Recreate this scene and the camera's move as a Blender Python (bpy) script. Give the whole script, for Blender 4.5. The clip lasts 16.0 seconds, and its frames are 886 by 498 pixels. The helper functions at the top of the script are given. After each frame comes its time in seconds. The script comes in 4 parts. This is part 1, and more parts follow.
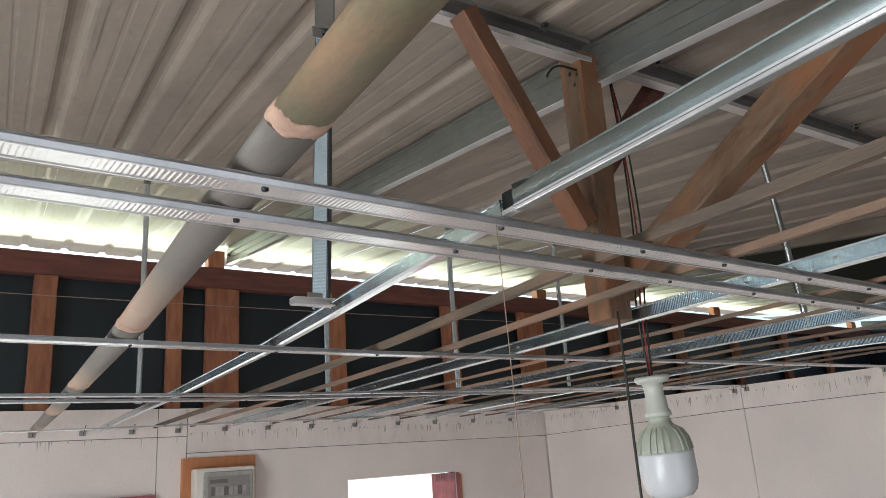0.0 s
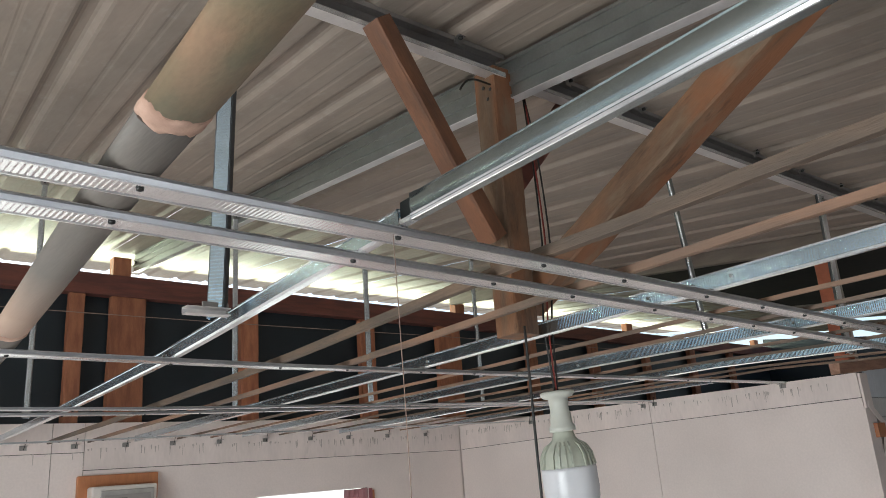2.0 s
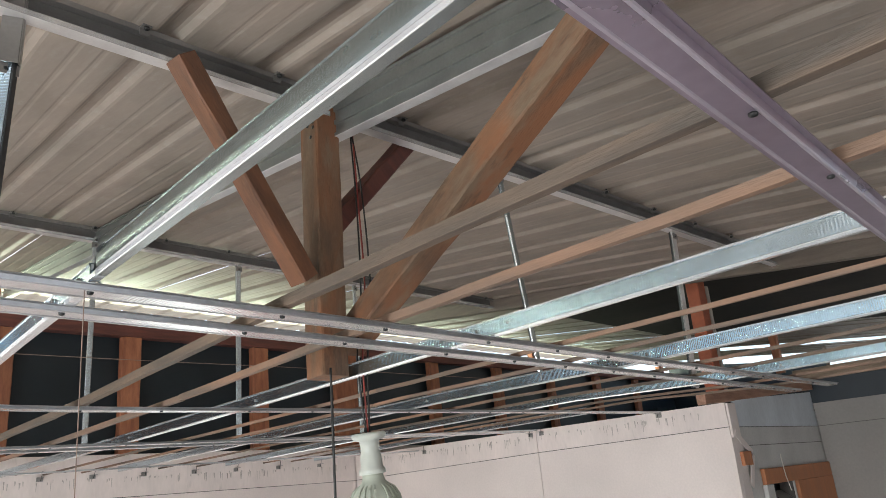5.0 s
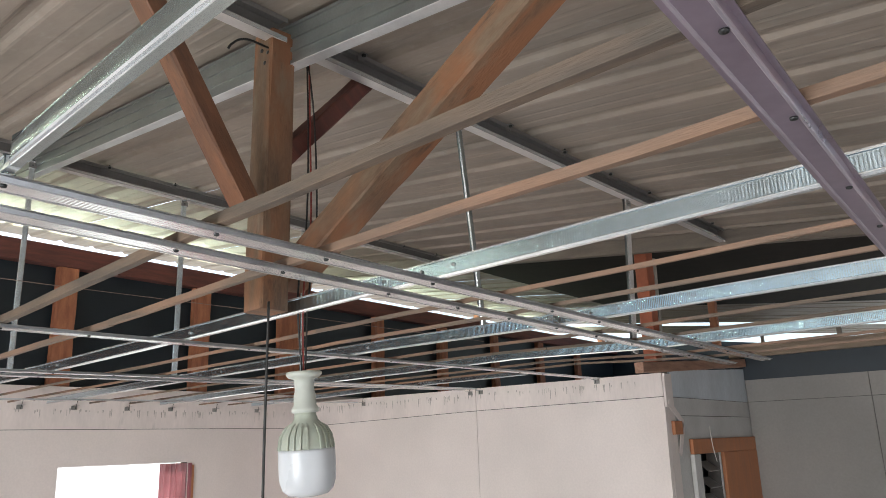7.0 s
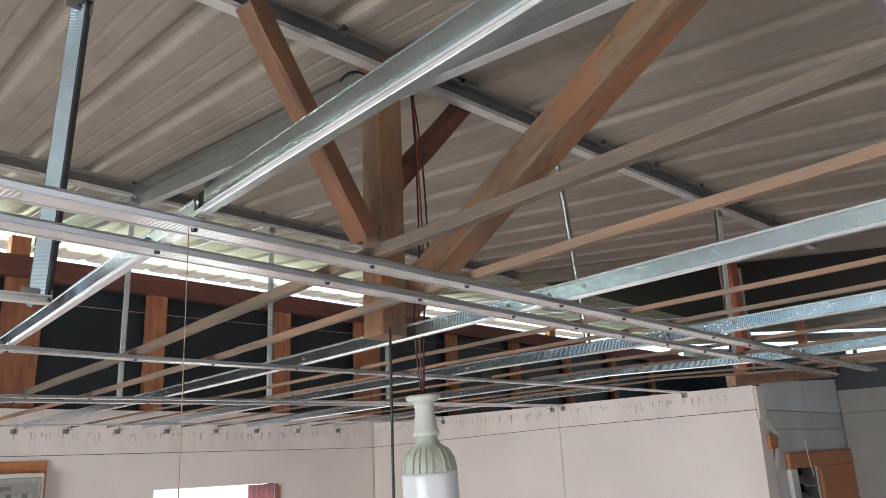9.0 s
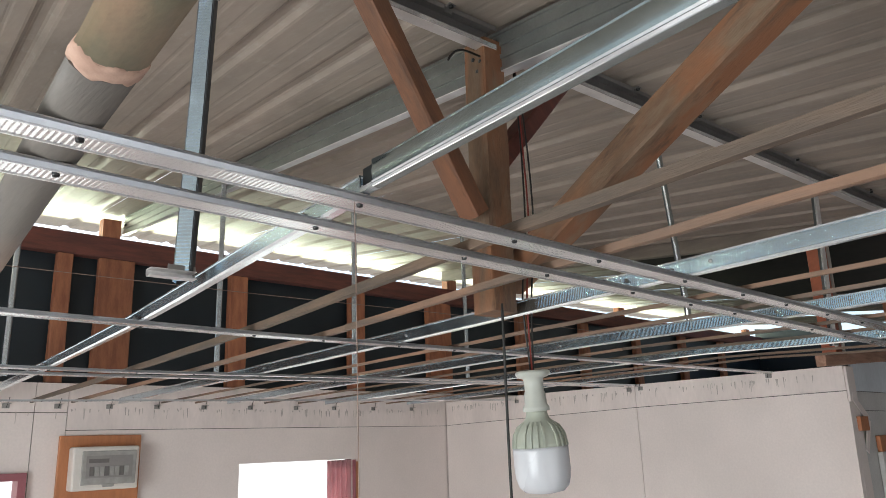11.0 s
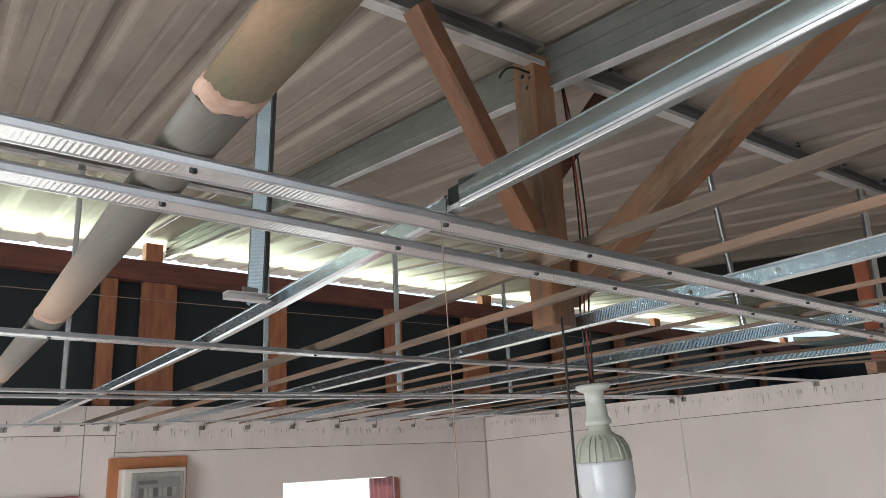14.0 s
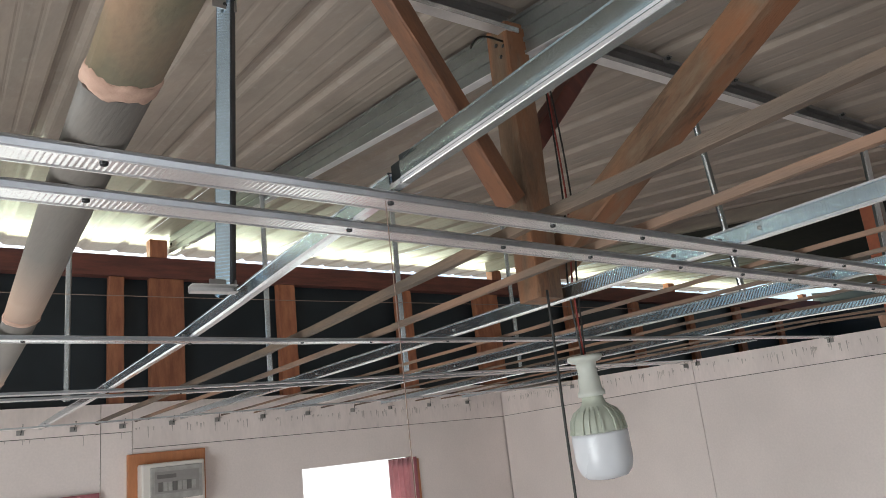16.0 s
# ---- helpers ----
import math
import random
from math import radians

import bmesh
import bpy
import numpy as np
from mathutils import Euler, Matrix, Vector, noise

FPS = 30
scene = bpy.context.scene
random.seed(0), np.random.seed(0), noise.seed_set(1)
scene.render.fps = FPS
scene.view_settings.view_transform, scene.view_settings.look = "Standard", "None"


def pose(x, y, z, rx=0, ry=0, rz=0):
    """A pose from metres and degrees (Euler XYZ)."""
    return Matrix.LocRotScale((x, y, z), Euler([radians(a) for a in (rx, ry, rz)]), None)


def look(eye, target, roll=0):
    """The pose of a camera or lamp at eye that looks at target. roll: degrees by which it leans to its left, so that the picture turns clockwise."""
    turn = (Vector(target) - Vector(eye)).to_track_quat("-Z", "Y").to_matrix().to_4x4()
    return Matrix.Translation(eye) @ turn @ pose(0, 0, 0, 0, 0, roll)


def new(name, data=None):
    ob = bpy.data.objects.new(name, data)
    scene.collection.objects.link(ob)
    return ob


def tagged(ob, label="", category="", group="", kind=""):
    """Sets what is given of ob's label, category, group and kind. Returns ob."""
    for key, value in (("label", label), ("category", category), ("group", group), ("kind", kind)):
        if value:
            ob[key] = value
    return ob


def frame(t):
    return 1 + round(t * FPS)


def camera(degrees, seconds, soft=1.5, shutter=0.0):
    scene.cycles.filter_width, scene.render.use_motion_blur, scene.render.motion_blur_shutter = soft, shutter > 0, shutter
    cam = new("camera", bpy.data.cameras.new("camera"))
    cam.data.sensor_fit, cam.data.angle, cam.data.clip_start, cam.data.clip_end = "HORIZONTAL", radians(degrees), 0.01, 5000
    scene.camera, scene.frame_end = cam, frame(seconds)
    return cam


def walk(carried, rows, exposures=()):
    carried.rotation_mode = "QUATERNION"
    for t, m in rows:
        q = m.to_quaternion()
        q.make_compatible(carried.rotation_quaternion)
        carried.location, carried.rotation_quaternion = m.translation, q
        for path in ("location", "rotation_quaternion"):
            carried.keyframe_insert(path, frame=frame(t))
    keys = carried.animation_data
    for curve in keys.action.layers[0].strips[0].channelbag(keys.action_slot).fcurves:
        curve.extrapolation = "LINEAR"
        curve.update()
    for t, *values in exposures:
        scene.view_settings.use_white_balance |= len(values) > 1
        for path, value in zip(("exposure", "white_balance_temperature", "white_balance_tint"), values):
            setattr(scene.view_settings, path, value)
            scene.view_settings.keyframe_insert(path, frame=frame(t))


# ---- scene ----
cam = camera(61.2, 16.0, soft=0.6)
PATH = [
    (0, (-0.365, -0.022, 2.025), (0.797, 1.513, 2.568), -4.0),
    (0.5, (-0.38, -0.007, 2.019), (0.787, 1.527, 2.552), -3.6),
    (1, (-0.359, -0.008, 2.024), (0.895, 1.454, 2.56), -5.3),
    (1.5, (-0.35, -0.008, 2.016), (0.92, 1.446, 2.539), -4.7),
    (2, (-0.326, -0.023, 2.025), (0.99, 1.374, 2.589), -4.4),
    (2.5, (-0.268, -0.072, 2.032), (1.128, 1.243, 2.602), -3.4),
    (3, (-0.226, -0.134, 2.036), (1.154, 1.184, 2.634), -3.2),
    (3.5, (-0.188, -0.159, 2.038), (1.181, 1.179, 2.618), -3.3),
    (4, (-0.176, -0.159, 2.04), (1.175, 1.188, 2.64), -4.3),
    (4.5, (-0.169, -0.176, 2.046), (1.192, 1.148, 2.675), -3.6),
    (5, (-0.14, -0.212, 2.042), (1.292, 1.046, 2.65), -5.3),
    (5.2, (-0.123, -0.197, 2.038), (1.36, 1.008, 2.629), -6.1),
    (7.3, (-0.098, -0.183, 2.013), (1.421, 1.025, 2.497), -1.2),
    (7.5, (-0.113, -0.173, 2.013), (1.382, 1.065, 2.494), -0.5),
    (8, (-0.114, -0.126, 2.017), (1.412, 1.087, 2.46), -1.4),
    (8.5, (-0.151, -0.113, 2.026), (1.362, 1.092, 2.535), -1.8),
    (9, (-0.191, -0.106, 2.03), (1.233, 1.188, 2.577), -2.7),
    (9.5, (-0.228, -0.078, 2.027), (1.132, 1.284, 2.57), -2.0),
    (10, (-0.27, -0.067, 2.023), (1.044, 1.346, 2.551), -1.3),
    (10.2, (-0.274, -0.059, 2.025), (1.035, 1.362, 2.541), -1.5),
    (12.3, (-0.287, 0.001, 2.021), (1.067, 1.384, 2.526), -2.5),
    (12.5, (-0.296, 0.004, 2.024), (1.043, 1.392, 2.552), -1.9),
    (13, (-0.313, 0.003, 2.029), (1.008, 1.396, 2.591), -1.8),
    (13.5, (-0.33, 0.0, 2.03), (0.97, 1.41, 2.597), -2.2),
    (14, (-0.337, 0.004, 2.026), (0.933, 1.45, 2.572), -3.0),
    (14.5, (-0.35, 0.011, 2.022), (0.882, 1.493, 2.558), -2.5),
    (15, (-0.354, 0.005, 2.027), (0.891, 1.475, 2.565), -4.1),
    (15.5, (-0.334, -0.002, 2.025), (0.894, 1.488, 2.545), -5.1),
    (16, (-0.26, -0.021, 2.028), (0.982, 1.466, 2.521), -6.2),
]
EXPOSURES = [(0, 0.36), (1.2, 0.30), (2.0, 0.36), (3.0, 0.70), (5, 0.80), (8, 0.76), (10, 0.62), (12.5, 0.45), (16, 0.35)]
walk(cam, [(t, look(eye, target, roll)) for t, eye, target, roll in PATH], EXPOSURES)

# ---- world, sun, daylight ----
world = bpy.data.worlds.new("sky")
scene.world = world
world.use_nodes = True
wn = world.node_tree
sky = wn.nodes.new("ShaderNodeTexSky")
sky.sky_type, sky.sun_disc, sky.sun_elevation, sky.sun_rotation = "NISHITA", False, radians(38), radians(10)
wn.nodes["Background"].inputs[1].default_value = 0.15
wn.links.new(sky.outputs[0], wn.nodes["Background"].inputs[0])
sun = new("sun", bpy.data.lights.new("sun", "SUN"))
sun.data.energy, sun.data.angle, sun.data.color = 5.0, radians(0.5), (1.0, 0.95, 0.88)
sun.matrix_world = look((2.6, 13.0, 7.2), (1.0, 4.0, 0))


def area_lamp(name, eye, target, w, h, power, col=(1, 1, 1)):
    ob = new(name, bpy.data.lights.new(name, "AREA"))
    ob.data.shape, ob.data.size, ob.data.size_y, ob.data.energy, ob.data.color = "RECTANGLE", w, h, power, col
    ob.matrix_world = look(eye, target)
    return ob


# Added lamps for daylight through unseen, assumed openings on the camera's side of the room.
area_lamp("daylight_front", (0.6, -3.55, 1.15), (0.6, -0.6, 0.2), 3.6, 2.0, 16, (0.96, 0.98, 1.0))
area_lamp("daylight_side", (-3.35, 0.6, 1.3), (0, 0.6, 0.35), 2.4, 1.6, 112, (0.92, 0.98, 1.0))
# Lamp in the gap over the far wall, standing in for skylight.
area_lamp("daylight_eaves", (2.9, 4.62, 3.27), (2.9, 3.2, 3.42), 12.8, 0.12, 78, (0.86, 1.0, 0.75))

# ---- materials ----


def mat(name, col, rough=0.6, metal=0.0, var=0.15, scale=6.0, bump=0.1, fine=60.0, stretch=(1, 1, 1), col2=None, spec=0.5, island=0.0, spread=0.12):
    """A surface with broad stains and fine grain."""
    m = bpy.data.materials.new(name)
    m.use_nodes = True
    n, l = m.node_tree.nodes, m.node_tree.links
    b = n["Principled BSDF"]
    tc, mp = n.new("ShaderNodeTexCoord"), n.new("ShaderNodeMapping")
    mp.inputs["Scale"].default_value = stretch
    l.new(tc.outputs["Object"], mp.inputs["Vector"])
    big, small = n.new("ShaderNodeTexNoise"), n.new("ShaderNodeTexNoise")
    big.inputs["Scale"].default_value, big.inputs["Detail"].default_value = scale, 6
    small.inputs["Scale"].default_value, small.inputs["Detail"].default_value = fine, 4
    l.new(mp.outputs[0], big.inputs["Vector"]), l.new(mp.outputs[0], small.inputs["Vector"])
    ramp = n.new("ShaderNodeValToRGB")
    dark = tuple(c * (1 - var) for c in col) if col2 is None else col2
    ramp.color_ramp.elements[0].position, ramp.color_ramp.elements[1].position = 0.35, 0.68
    ramp.color_ramp.elements[0].color, ramp.color_ramp.elements[1].color = (*dark, 1), (*col, 1)
    l.new(big.outputs["Fac"], ramp.inputs[0])
    mix = n.new("ShaderNodeMix")
    mix.data_type, mix.blend_type = "RGBA", "MULTIPLY"
    mix.inputs["Factor"].default_value = min(1.0, var * 1.6)
    grain = n.new("ShaderNodeMapRange")
    grain.inputs["To Min"].default_value, grain.inputs["To Max"].default_value = 0.55, 1.35
    l.new(small.outputs["Fac"], grain.inputs["Value"])
    l.new(ramp.outputs[0], mix.inputs["A"]), l.new(grain.outputs[0], mix.inputs["B"])
    out = mix.outputs["Result"]
    if island:
        info, hsv, rng = n.new("ShaderNodeObjectInfo"), n.new("ShaderNodeHueSaturation"), n.new("ShaderNodeMapRange")
        rng.inputs["To Min"].default_value, rng.inputs["To Max"].default_value = 1 - island, 1 + island
        l.new(info.outputs["Random"], rng.inputs["Value"]), l.new(rng.outputs[0], hsv.inputs["Value"])
        l.new(out, hsv.inputs["Color"])
        out = hsv.outputs[0]
    l.new(out, b.inputs["Base Color"])
    rr = n.new("ShaderNodeMapRange")
    rr.inputs["To Min"].default_value, rr.inputs["To Max"].default_value = max(0.03, rough - spread), min(1, rough + spread)
    l.new(big.outputs["Fac"], rr.inputs["Value"]), l.new(rr.outputs[0], b.inputs["Roughness"])
    b.inputs["Metallic"].default_value, b.inputs["Specular IOR Level"].default_value = metal, spec
    if bump:
        bp = n.new("ShaderNodeBump")
        bp.inputs["Strength"].default_value, bp.inputs["Distance"].default_value = bump, 0.002
        l.new(small.outputs["Fac"], bp.inputs["Height"]), l.new(bp.outputs[0], b.inputs["Normal"])
    return m


def zinc(name, col, rough, rib=0.0, metal=1.0):
    """Galvanised sheet steel with spangle; rib: pitch of the rolled ribs across a member's length, in metres."""
    m = mat(name, col, rough, metal, 0.16, 14.0, 0.05, 160.0, spread=0.05)
    n, l = m.node_tree.nodes, m.node_tree.links
    if rib:
        tc, sep, mul, sine = n.new("ShaderNodeTexCoord"), n.new("ShaderNodeSeparateXYZ"), n.new("ShaderNodeMath"), n.new("ShaderNodeMath")
        mul.operation, sine.operation = "MULTIPLY", "SINE"
        mul.inputs[1].default_value = 2 * math.pi / rib
        l.new(tc.outputs["UV"], sep.inputs[0]), l.new(sep.outputs["X"], mul.inputs[0]), l.new(mul.outputs[0], sine.inputs[0])
        bp = n.new("ShaderNodeBump")
        bp.inputs["Strength"].default_value, bp.inputs["Distance"].default_value = 0.5, 0.00018
        l.new(sine.outputs[0], bp.inputs["Height"])
        l.new(bp.outputs[0], n["Principled BSDF"].inputs["Normal"])
    return m


WALL = mat("painted_board", (0.83, 0.735, 0.70), 0.75, 0, 0.12, 1.6, 0.06, 90)
WALL_UP = mat("stained_board", (0.85, 0.75, 0.715), 0.8, 0, 0.14, 5.0, 0.1, 70, (1, 1, 0.35))


def drips(m):
    """Dark runs of damp and mortar under the top edge of a board."""
    n, l = m.node_tree.nodes, m.node_tree.links
    b = n["Principled BSDF"]
    tc, mp, tex, ramp, mix = n.new("ShaderNodeTexCoord"), n.new("ShaderNodeMapping"), n.new("ShaderNodeTexNoise"), n.new("ShaderNodeValToRGB"), n.new("ShaderNodeMix")
    mp.inputs["Scale"].default_value = (13, 13, 3.0)
    tex.inputs["Scale"].default_value, tex.inputs["Detail"].default_value = 1.6, 5
    l.new(tc.outputs["Object"], mp.inputs[0]), l.new(mp.outputs[0], tex.inputs["Vector"]), l.new(tex.outputs["Fac"], ramp.inputs[0])
    ramp.color_ramp.elements[0].position, ramp.color_ramp.elements[1].position = 0.66, 1.0
    mix.data_type = "RGBA"
    mix.inputs["B"].default_value = (0.34, 0.315, 0.295, 1)
    l.new(b.inputs["Base Color"].links[0].from_socket, mix.inputs["A"])
    l.new(ramp.outputs[0], mix.inputs["Factor"]), l.new(mix.outputs["Result"], b.inputs["Base Color"])


drips(WALL_UP)
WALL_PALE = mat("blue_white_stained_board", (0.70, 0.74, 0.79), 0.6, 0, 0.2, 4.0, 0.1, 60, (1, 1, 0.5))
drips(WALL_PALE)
# White board greyed to carry the shade around the doorway.
WALL_SHADE = mat("shaded_white_board", (0.64, 0.62, 0.605), 0.8, 0, 0.2, 3.0, 0.06, 80)
# Board colour darkened in place of the shade on the side wall.
WALL_DIM = mat("shade_darkened_board", (0.33, 0.302, 0.285), 0.8, 0, 0.15, 2.0, 0.06, 80)
SMEAR = mat("dark_drip_stain", (0.64, 0.565, 0.525), 0.9, 0, 0.4, 30, 0.0, 90)
JOINT = mat("joint_gap", (0.15, 0.135, 0.125), 0.95, 0, 0.3, 20, 0)
FLOOR = mat("pale_floor_tiles", (0.655, 0.62, 0.595), 0.4, 0, 0.25, 2.0, 0.1, 50)
GROUND = mat("pale_concrete_yard", (0.76, 0.77, 0.70), 0.9, 0, 0.3, 0.8, 0.2, 12)


def stain(m, col, lo, hi, scale, stretch=(1, 1, 1), amount=1.0):
    """Irregular patches of dirt or weathering of another colour."""
    n, l = m.node_tree.nodes, m.node_tree.links
    b = n["Principled BSDF"]
    tc, mp, tex, ramp, mix = n.new("ShaderNodeTexCoord"), n.new("ShaderNodeMapping"), n.new("ShaderNodeTexNoise"), n.new("ShaderNodeValToRGB"), n.new("ShaderNodeMix")
    info, off = n.new("ShaderNodeObjectInfo"), n.new("ShaderNodeVectorMath")
    off.operation = "SCALE"
    off.inputs[0].default_value = (13.0, 5.0, 9.0)
    l.new(info.outputs["Random"], off.inputs["Scale"]), l.new(off.outputs[0], mp.inputs["Location"])
    mp.inputs["Scale"].default_value = stretch
    tex.inputs["Scale"].default_value, tex.inputs["Detail"].default_value, tex.inputs["Roughness"].default_value = scale, 8, 0.65
    l.new(tc.outputs["Object"], mp.inputs["Vector"]), l.new(mp.outputs[0], tex.inputs["Vector"]), l.new(tex.outputs["Fac"], ramp.inputs[0])
    ramp.color_ramp.elements[0].position, ramp.color_ramp.elements[1].position = lo, hi
    ramp.color_ramp.elements[0].color, ramp.color_ramp.elements[1].color = (0, 0, 0, 1), (amount, amount, amount, 1)
    mix.data_type = "RGBA"
    mix.inputs["B"].default_value = (*col, 1)
    l.new(b.inputs["Base Color"].links[0].from_socket, mix.inputs["A"])
    l.new(ramp.outputs[0], mix.inputs["Factor"]), l.new(mix.outputs["Result"], b.inputs["Base Color"])


ROOF = mat("roof_sheet_steel", (0.362, 0.297, 0.247), 0.55, 0.15, 0.22, 3.0, 0.04, 30, (4.0, 0.5, 1), (0.285, 0.243, 0.205))
stain(ROOF, (0.17, 0.14, 0.115), 0.50, 0.75, 3.2, (1.6, 0.9, 1), 0.55)
stain(ROOF, (0.44, 0.40, 0.36), 0.56, 0.72, 16.0, (2.5, 1.0, 1), 0.35)
STEEL = zinc("galvanised_steel", (0.30, 0.31, 0.295), 0.30, 0, 0.75)
# Ribbed and blue steel: the blue tint stands in for reflected sky.
STEEL_RIB = zinc("ribbed_galvanised_steel", (0.68, 0.82, 0.92), 0.17, 0.0045, 1.0)
STEEL_BLUE = zinc("sky_tinted_galvanised_steel", (0.62, 0.75, 0.84), 0.2, 0, 0.9)
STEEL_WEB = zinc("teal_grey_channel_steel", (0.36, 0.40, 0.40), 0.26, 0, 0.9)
# Lighter steel, with the light on purlin undersides put into the colour.
STEEL_FLANGE = zinc("lit_flange_steel", (0.68, 0.65, 0.635), 0.36, 0, 0.45)
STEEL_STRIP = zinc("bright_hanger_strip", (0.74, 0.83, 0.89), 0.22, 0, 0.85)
# Near-white copy of the steel; it paints the highlight on rolled lips.
STEEL_LIP = zinc("highlight_steel_lip", (0.90, 0.93, 0.96), 0.18, 0, 0.75)
# Hanger steel, again with the sky's reflection tinted into its colour.
STEEL_HANGER = zinc("sky_tinted_hanger_steel", (0.60, 0.78, 0.93), 0.17, 0.0060, 1.0)
# Dark copy of the steel that shades a hanger's folds and sides.
STEEL_DARK = zinc("shaded_steel_edge", (0.10, 0.105, 0.115), 0.4, 0, 0.8)
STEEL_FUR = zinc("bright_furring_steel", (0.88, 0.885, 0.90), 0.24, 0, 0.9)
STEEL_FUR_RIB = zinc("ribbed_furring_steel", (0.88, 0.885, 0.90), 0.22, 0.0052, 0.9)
# Zinc lightened to stand for light caught by the rafter's underside.
STEEL_PALE = zinc("lit_zinc_flange", (0.66, 0.66, 0.665), 0.34, 0, 0.5)
# Furring steel darkened, so that sides and flanges look shaded.
STEEL_EDGE = zinc("shaded_furring_steel", (0.62, 0.63, 0.65), 0.30)
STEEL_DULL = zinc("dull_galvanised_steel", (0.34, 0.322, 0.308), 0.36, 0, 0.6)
PRIMER = mat("lilac_coated_steel", (0.43, 0.35, 0.43), 0.30, 0.65, 0.2, 5, 0.05)
# Paler lilac that paints a highlight along the channel's edges.
PRIMER_PALE = mat("lit_lilac_steel_edge", (0.55, 0.49, 0.56), 0.3, 0.5, 0.15, 8, 0.05)
TIMBER = mat("brown_timber", (0.19, 0.082, 0.040), 0.65, 0, 0.5, 7, 0.4, 55, (5, 5, 1.2), (0.115, 0.052, 0.030))
TIMBER_PALE = mat("weathered_timber", (0.185, 0.105, 0.06), 0.7, 0, 0.55, 7, 0.4, 55, (5, 5, 1.2), (0.125, 0.075, 0.048))


def warm_patches(m, warm, amount, stretch=(3, 3, 0.7), knots=True):
    """Redder heartwood patches and dark knots in sawn timber."""
    n, l = m.node_tree.nodes, m.node_tree.links
    b = n["Principled BSDF"]
    tc, mp, tex, ramp, mix = n.new("ShaderNodeTexCoord"), n.new("ShaderNodeMapping"), n.new("ShaderNodeTexNoise"), n.new("ShaderNodeValToRGB"), n.new("ShaderNodeMix")
    info, off = n.new("ShaderNodeObjectInfo"), n.new("ShaderNodeVectorMath")
    off.operation = "SCALE"
    off.inputs[0].default_value = (7.0, 3.0, 11.0)
    l.new(info.outputs["Random"], off.inputs["Scale"]), l.new(off.outputs[0], mp.inputs["Location"])
    mp.inputs["Scale"].default_value = stretch
    tex.inputs["Scale"].default_value, tex.inputs["Detail"].default_value, tex.inputs["Distortion"].default_value = 4.0, 5, 0.8
    l.new(tc.outputs["Object"], mp.inputs["Vector"]), l.new(mp.outputs[0], tex.inputs["Vector"]), l.new(tex.outputs["Fac"], ramp.inputs[0])
    ramp.color_ramp.elements[0].position, ramp.color_ramp.elements[1].position = 0.42, 0.62
    ramp.color_ramp.elements[0].color, ramp.color_ramp.elements[1].color = (0, 0, 0, 1), (amount, amount, amount, 1)
    mix.data_type = "RGBA"
    mix.inputs["B"].default_value = (*warm, 1)
    l.new(b.inputs["Base Color"].links[0].from_socket, mix.inputs["A"])
    l.new(ramp.outputs[0], mix.inputs["Factor"])
    out = mix.outputs["Result"]
    if knots:
        vor, kr, km = n.new("ShaderNodeTexVoronoi"), n.new("ShaderNodeValToRGB"), n.new("ShaderNodeMix")
        vor.inputs["Scale"].default_value = 6.0
        l.new(tc.outputs["Object"], vor.inputs["Vector"]), l.new(vor.outputs["Distance"], kr.inputs[0])
        kr.color_ramp.elements[0].position, kr.color_ramp.elements[1].position = 0.06, 0.17
        kr.color_ramp.elements[0].color, kr.color_ramp.elements[1].color = (0.35, 0.30, 0.28, 1), (1, 1, 1, 1)
        km.data_type, km.blend_type = "RGBA", "MULTIPLY"
        km.inputs["Factor"].default_value = 0.8
        l.new(out, km.inputs["A"]), l.new(kr.outputs[0], km.inputs["B"])
        out = km.outputs["Result"]
    l.new(out, b.inputs["Base Color"])


warm_patches(TIMBER, (0.225, 0.09, 0.043), 0.6)
warm_patches(TIMBER_PALE, (0.26, 0.10, 0.042), 0.7)
stain(TIMBER, (0.085, 0.042, 0.026), 0.52, 0.66, 9.0, (3, 3, 1.0), 0.8)
stain(TIMBER_PALE, (0.21, 0.155, 0.105), 0.50, 0.64, 7.0, (3, 3, 0.9), 0.6)
stain(TIMBER_PALE, (0.075, 0.042, 0.026), 0.56, 0.68, 12.0, (3, 3, 0.8), 0.8)
BATTEN = mat("grey_brown_batten", (0.19, 0.122, 0.084), 0.65, 0, 0.4, 4, 0.3, 60, (8, 8, 0.8), (0.12, 0.09, 0.07), island=0.3)
warm_patches(BATTEN, (0.29, 0.16, 0.10), 0.7, (3, 3, 0.5), False)
BATTEN_GREY = mat("weathered_grey_batten", (0.175, 0.115, 0.077), 0.65, 0, 0.45, 4, 0.3, 60, (8, 8, 0.8), (0.085, 0.066, 0.052))
OLDWOOD = mat("grey_old_timber", (0.20, 0.16, 0.13), 0.7, 0, 0.3, 4, 0.3, 60, (8, 0.8, 8))
REDWOOD = mat("red_stained_timber", (0.38, 0.15, 0.075), 0.7, 0, 0.3, 6, 0.3, 40, (5, 5, 1), (0.24, 0.085, 0.045), island=0.2)
REDPAINT = mat("worn_red_paint", (0.42, 0.115, 0.055), 0.6, 0, 0.3, 8, 0.2, 50)
TANWOOD = mat("tan_old_timber", (0.36, 0.26, 0.19), 0.7, 0, 0.3, 5, 0.3, 60, (8, 0.8, 8), (0.22, 0.155, 0.11))
PALEWOOD = mat("pale_grey_timber", (0.42, 0.37, 0.32), 0.7, 0, 0.3, 5, 0.3, 60, (8, 8, 0.8))
REDPLATE = mat("dark_red_timber", (0.17, 0.055, 0.04), 0.75, 0, 0.3, 6, 0.3, 40, (1, 7, 7), (0.10, 0.035, 0.028))
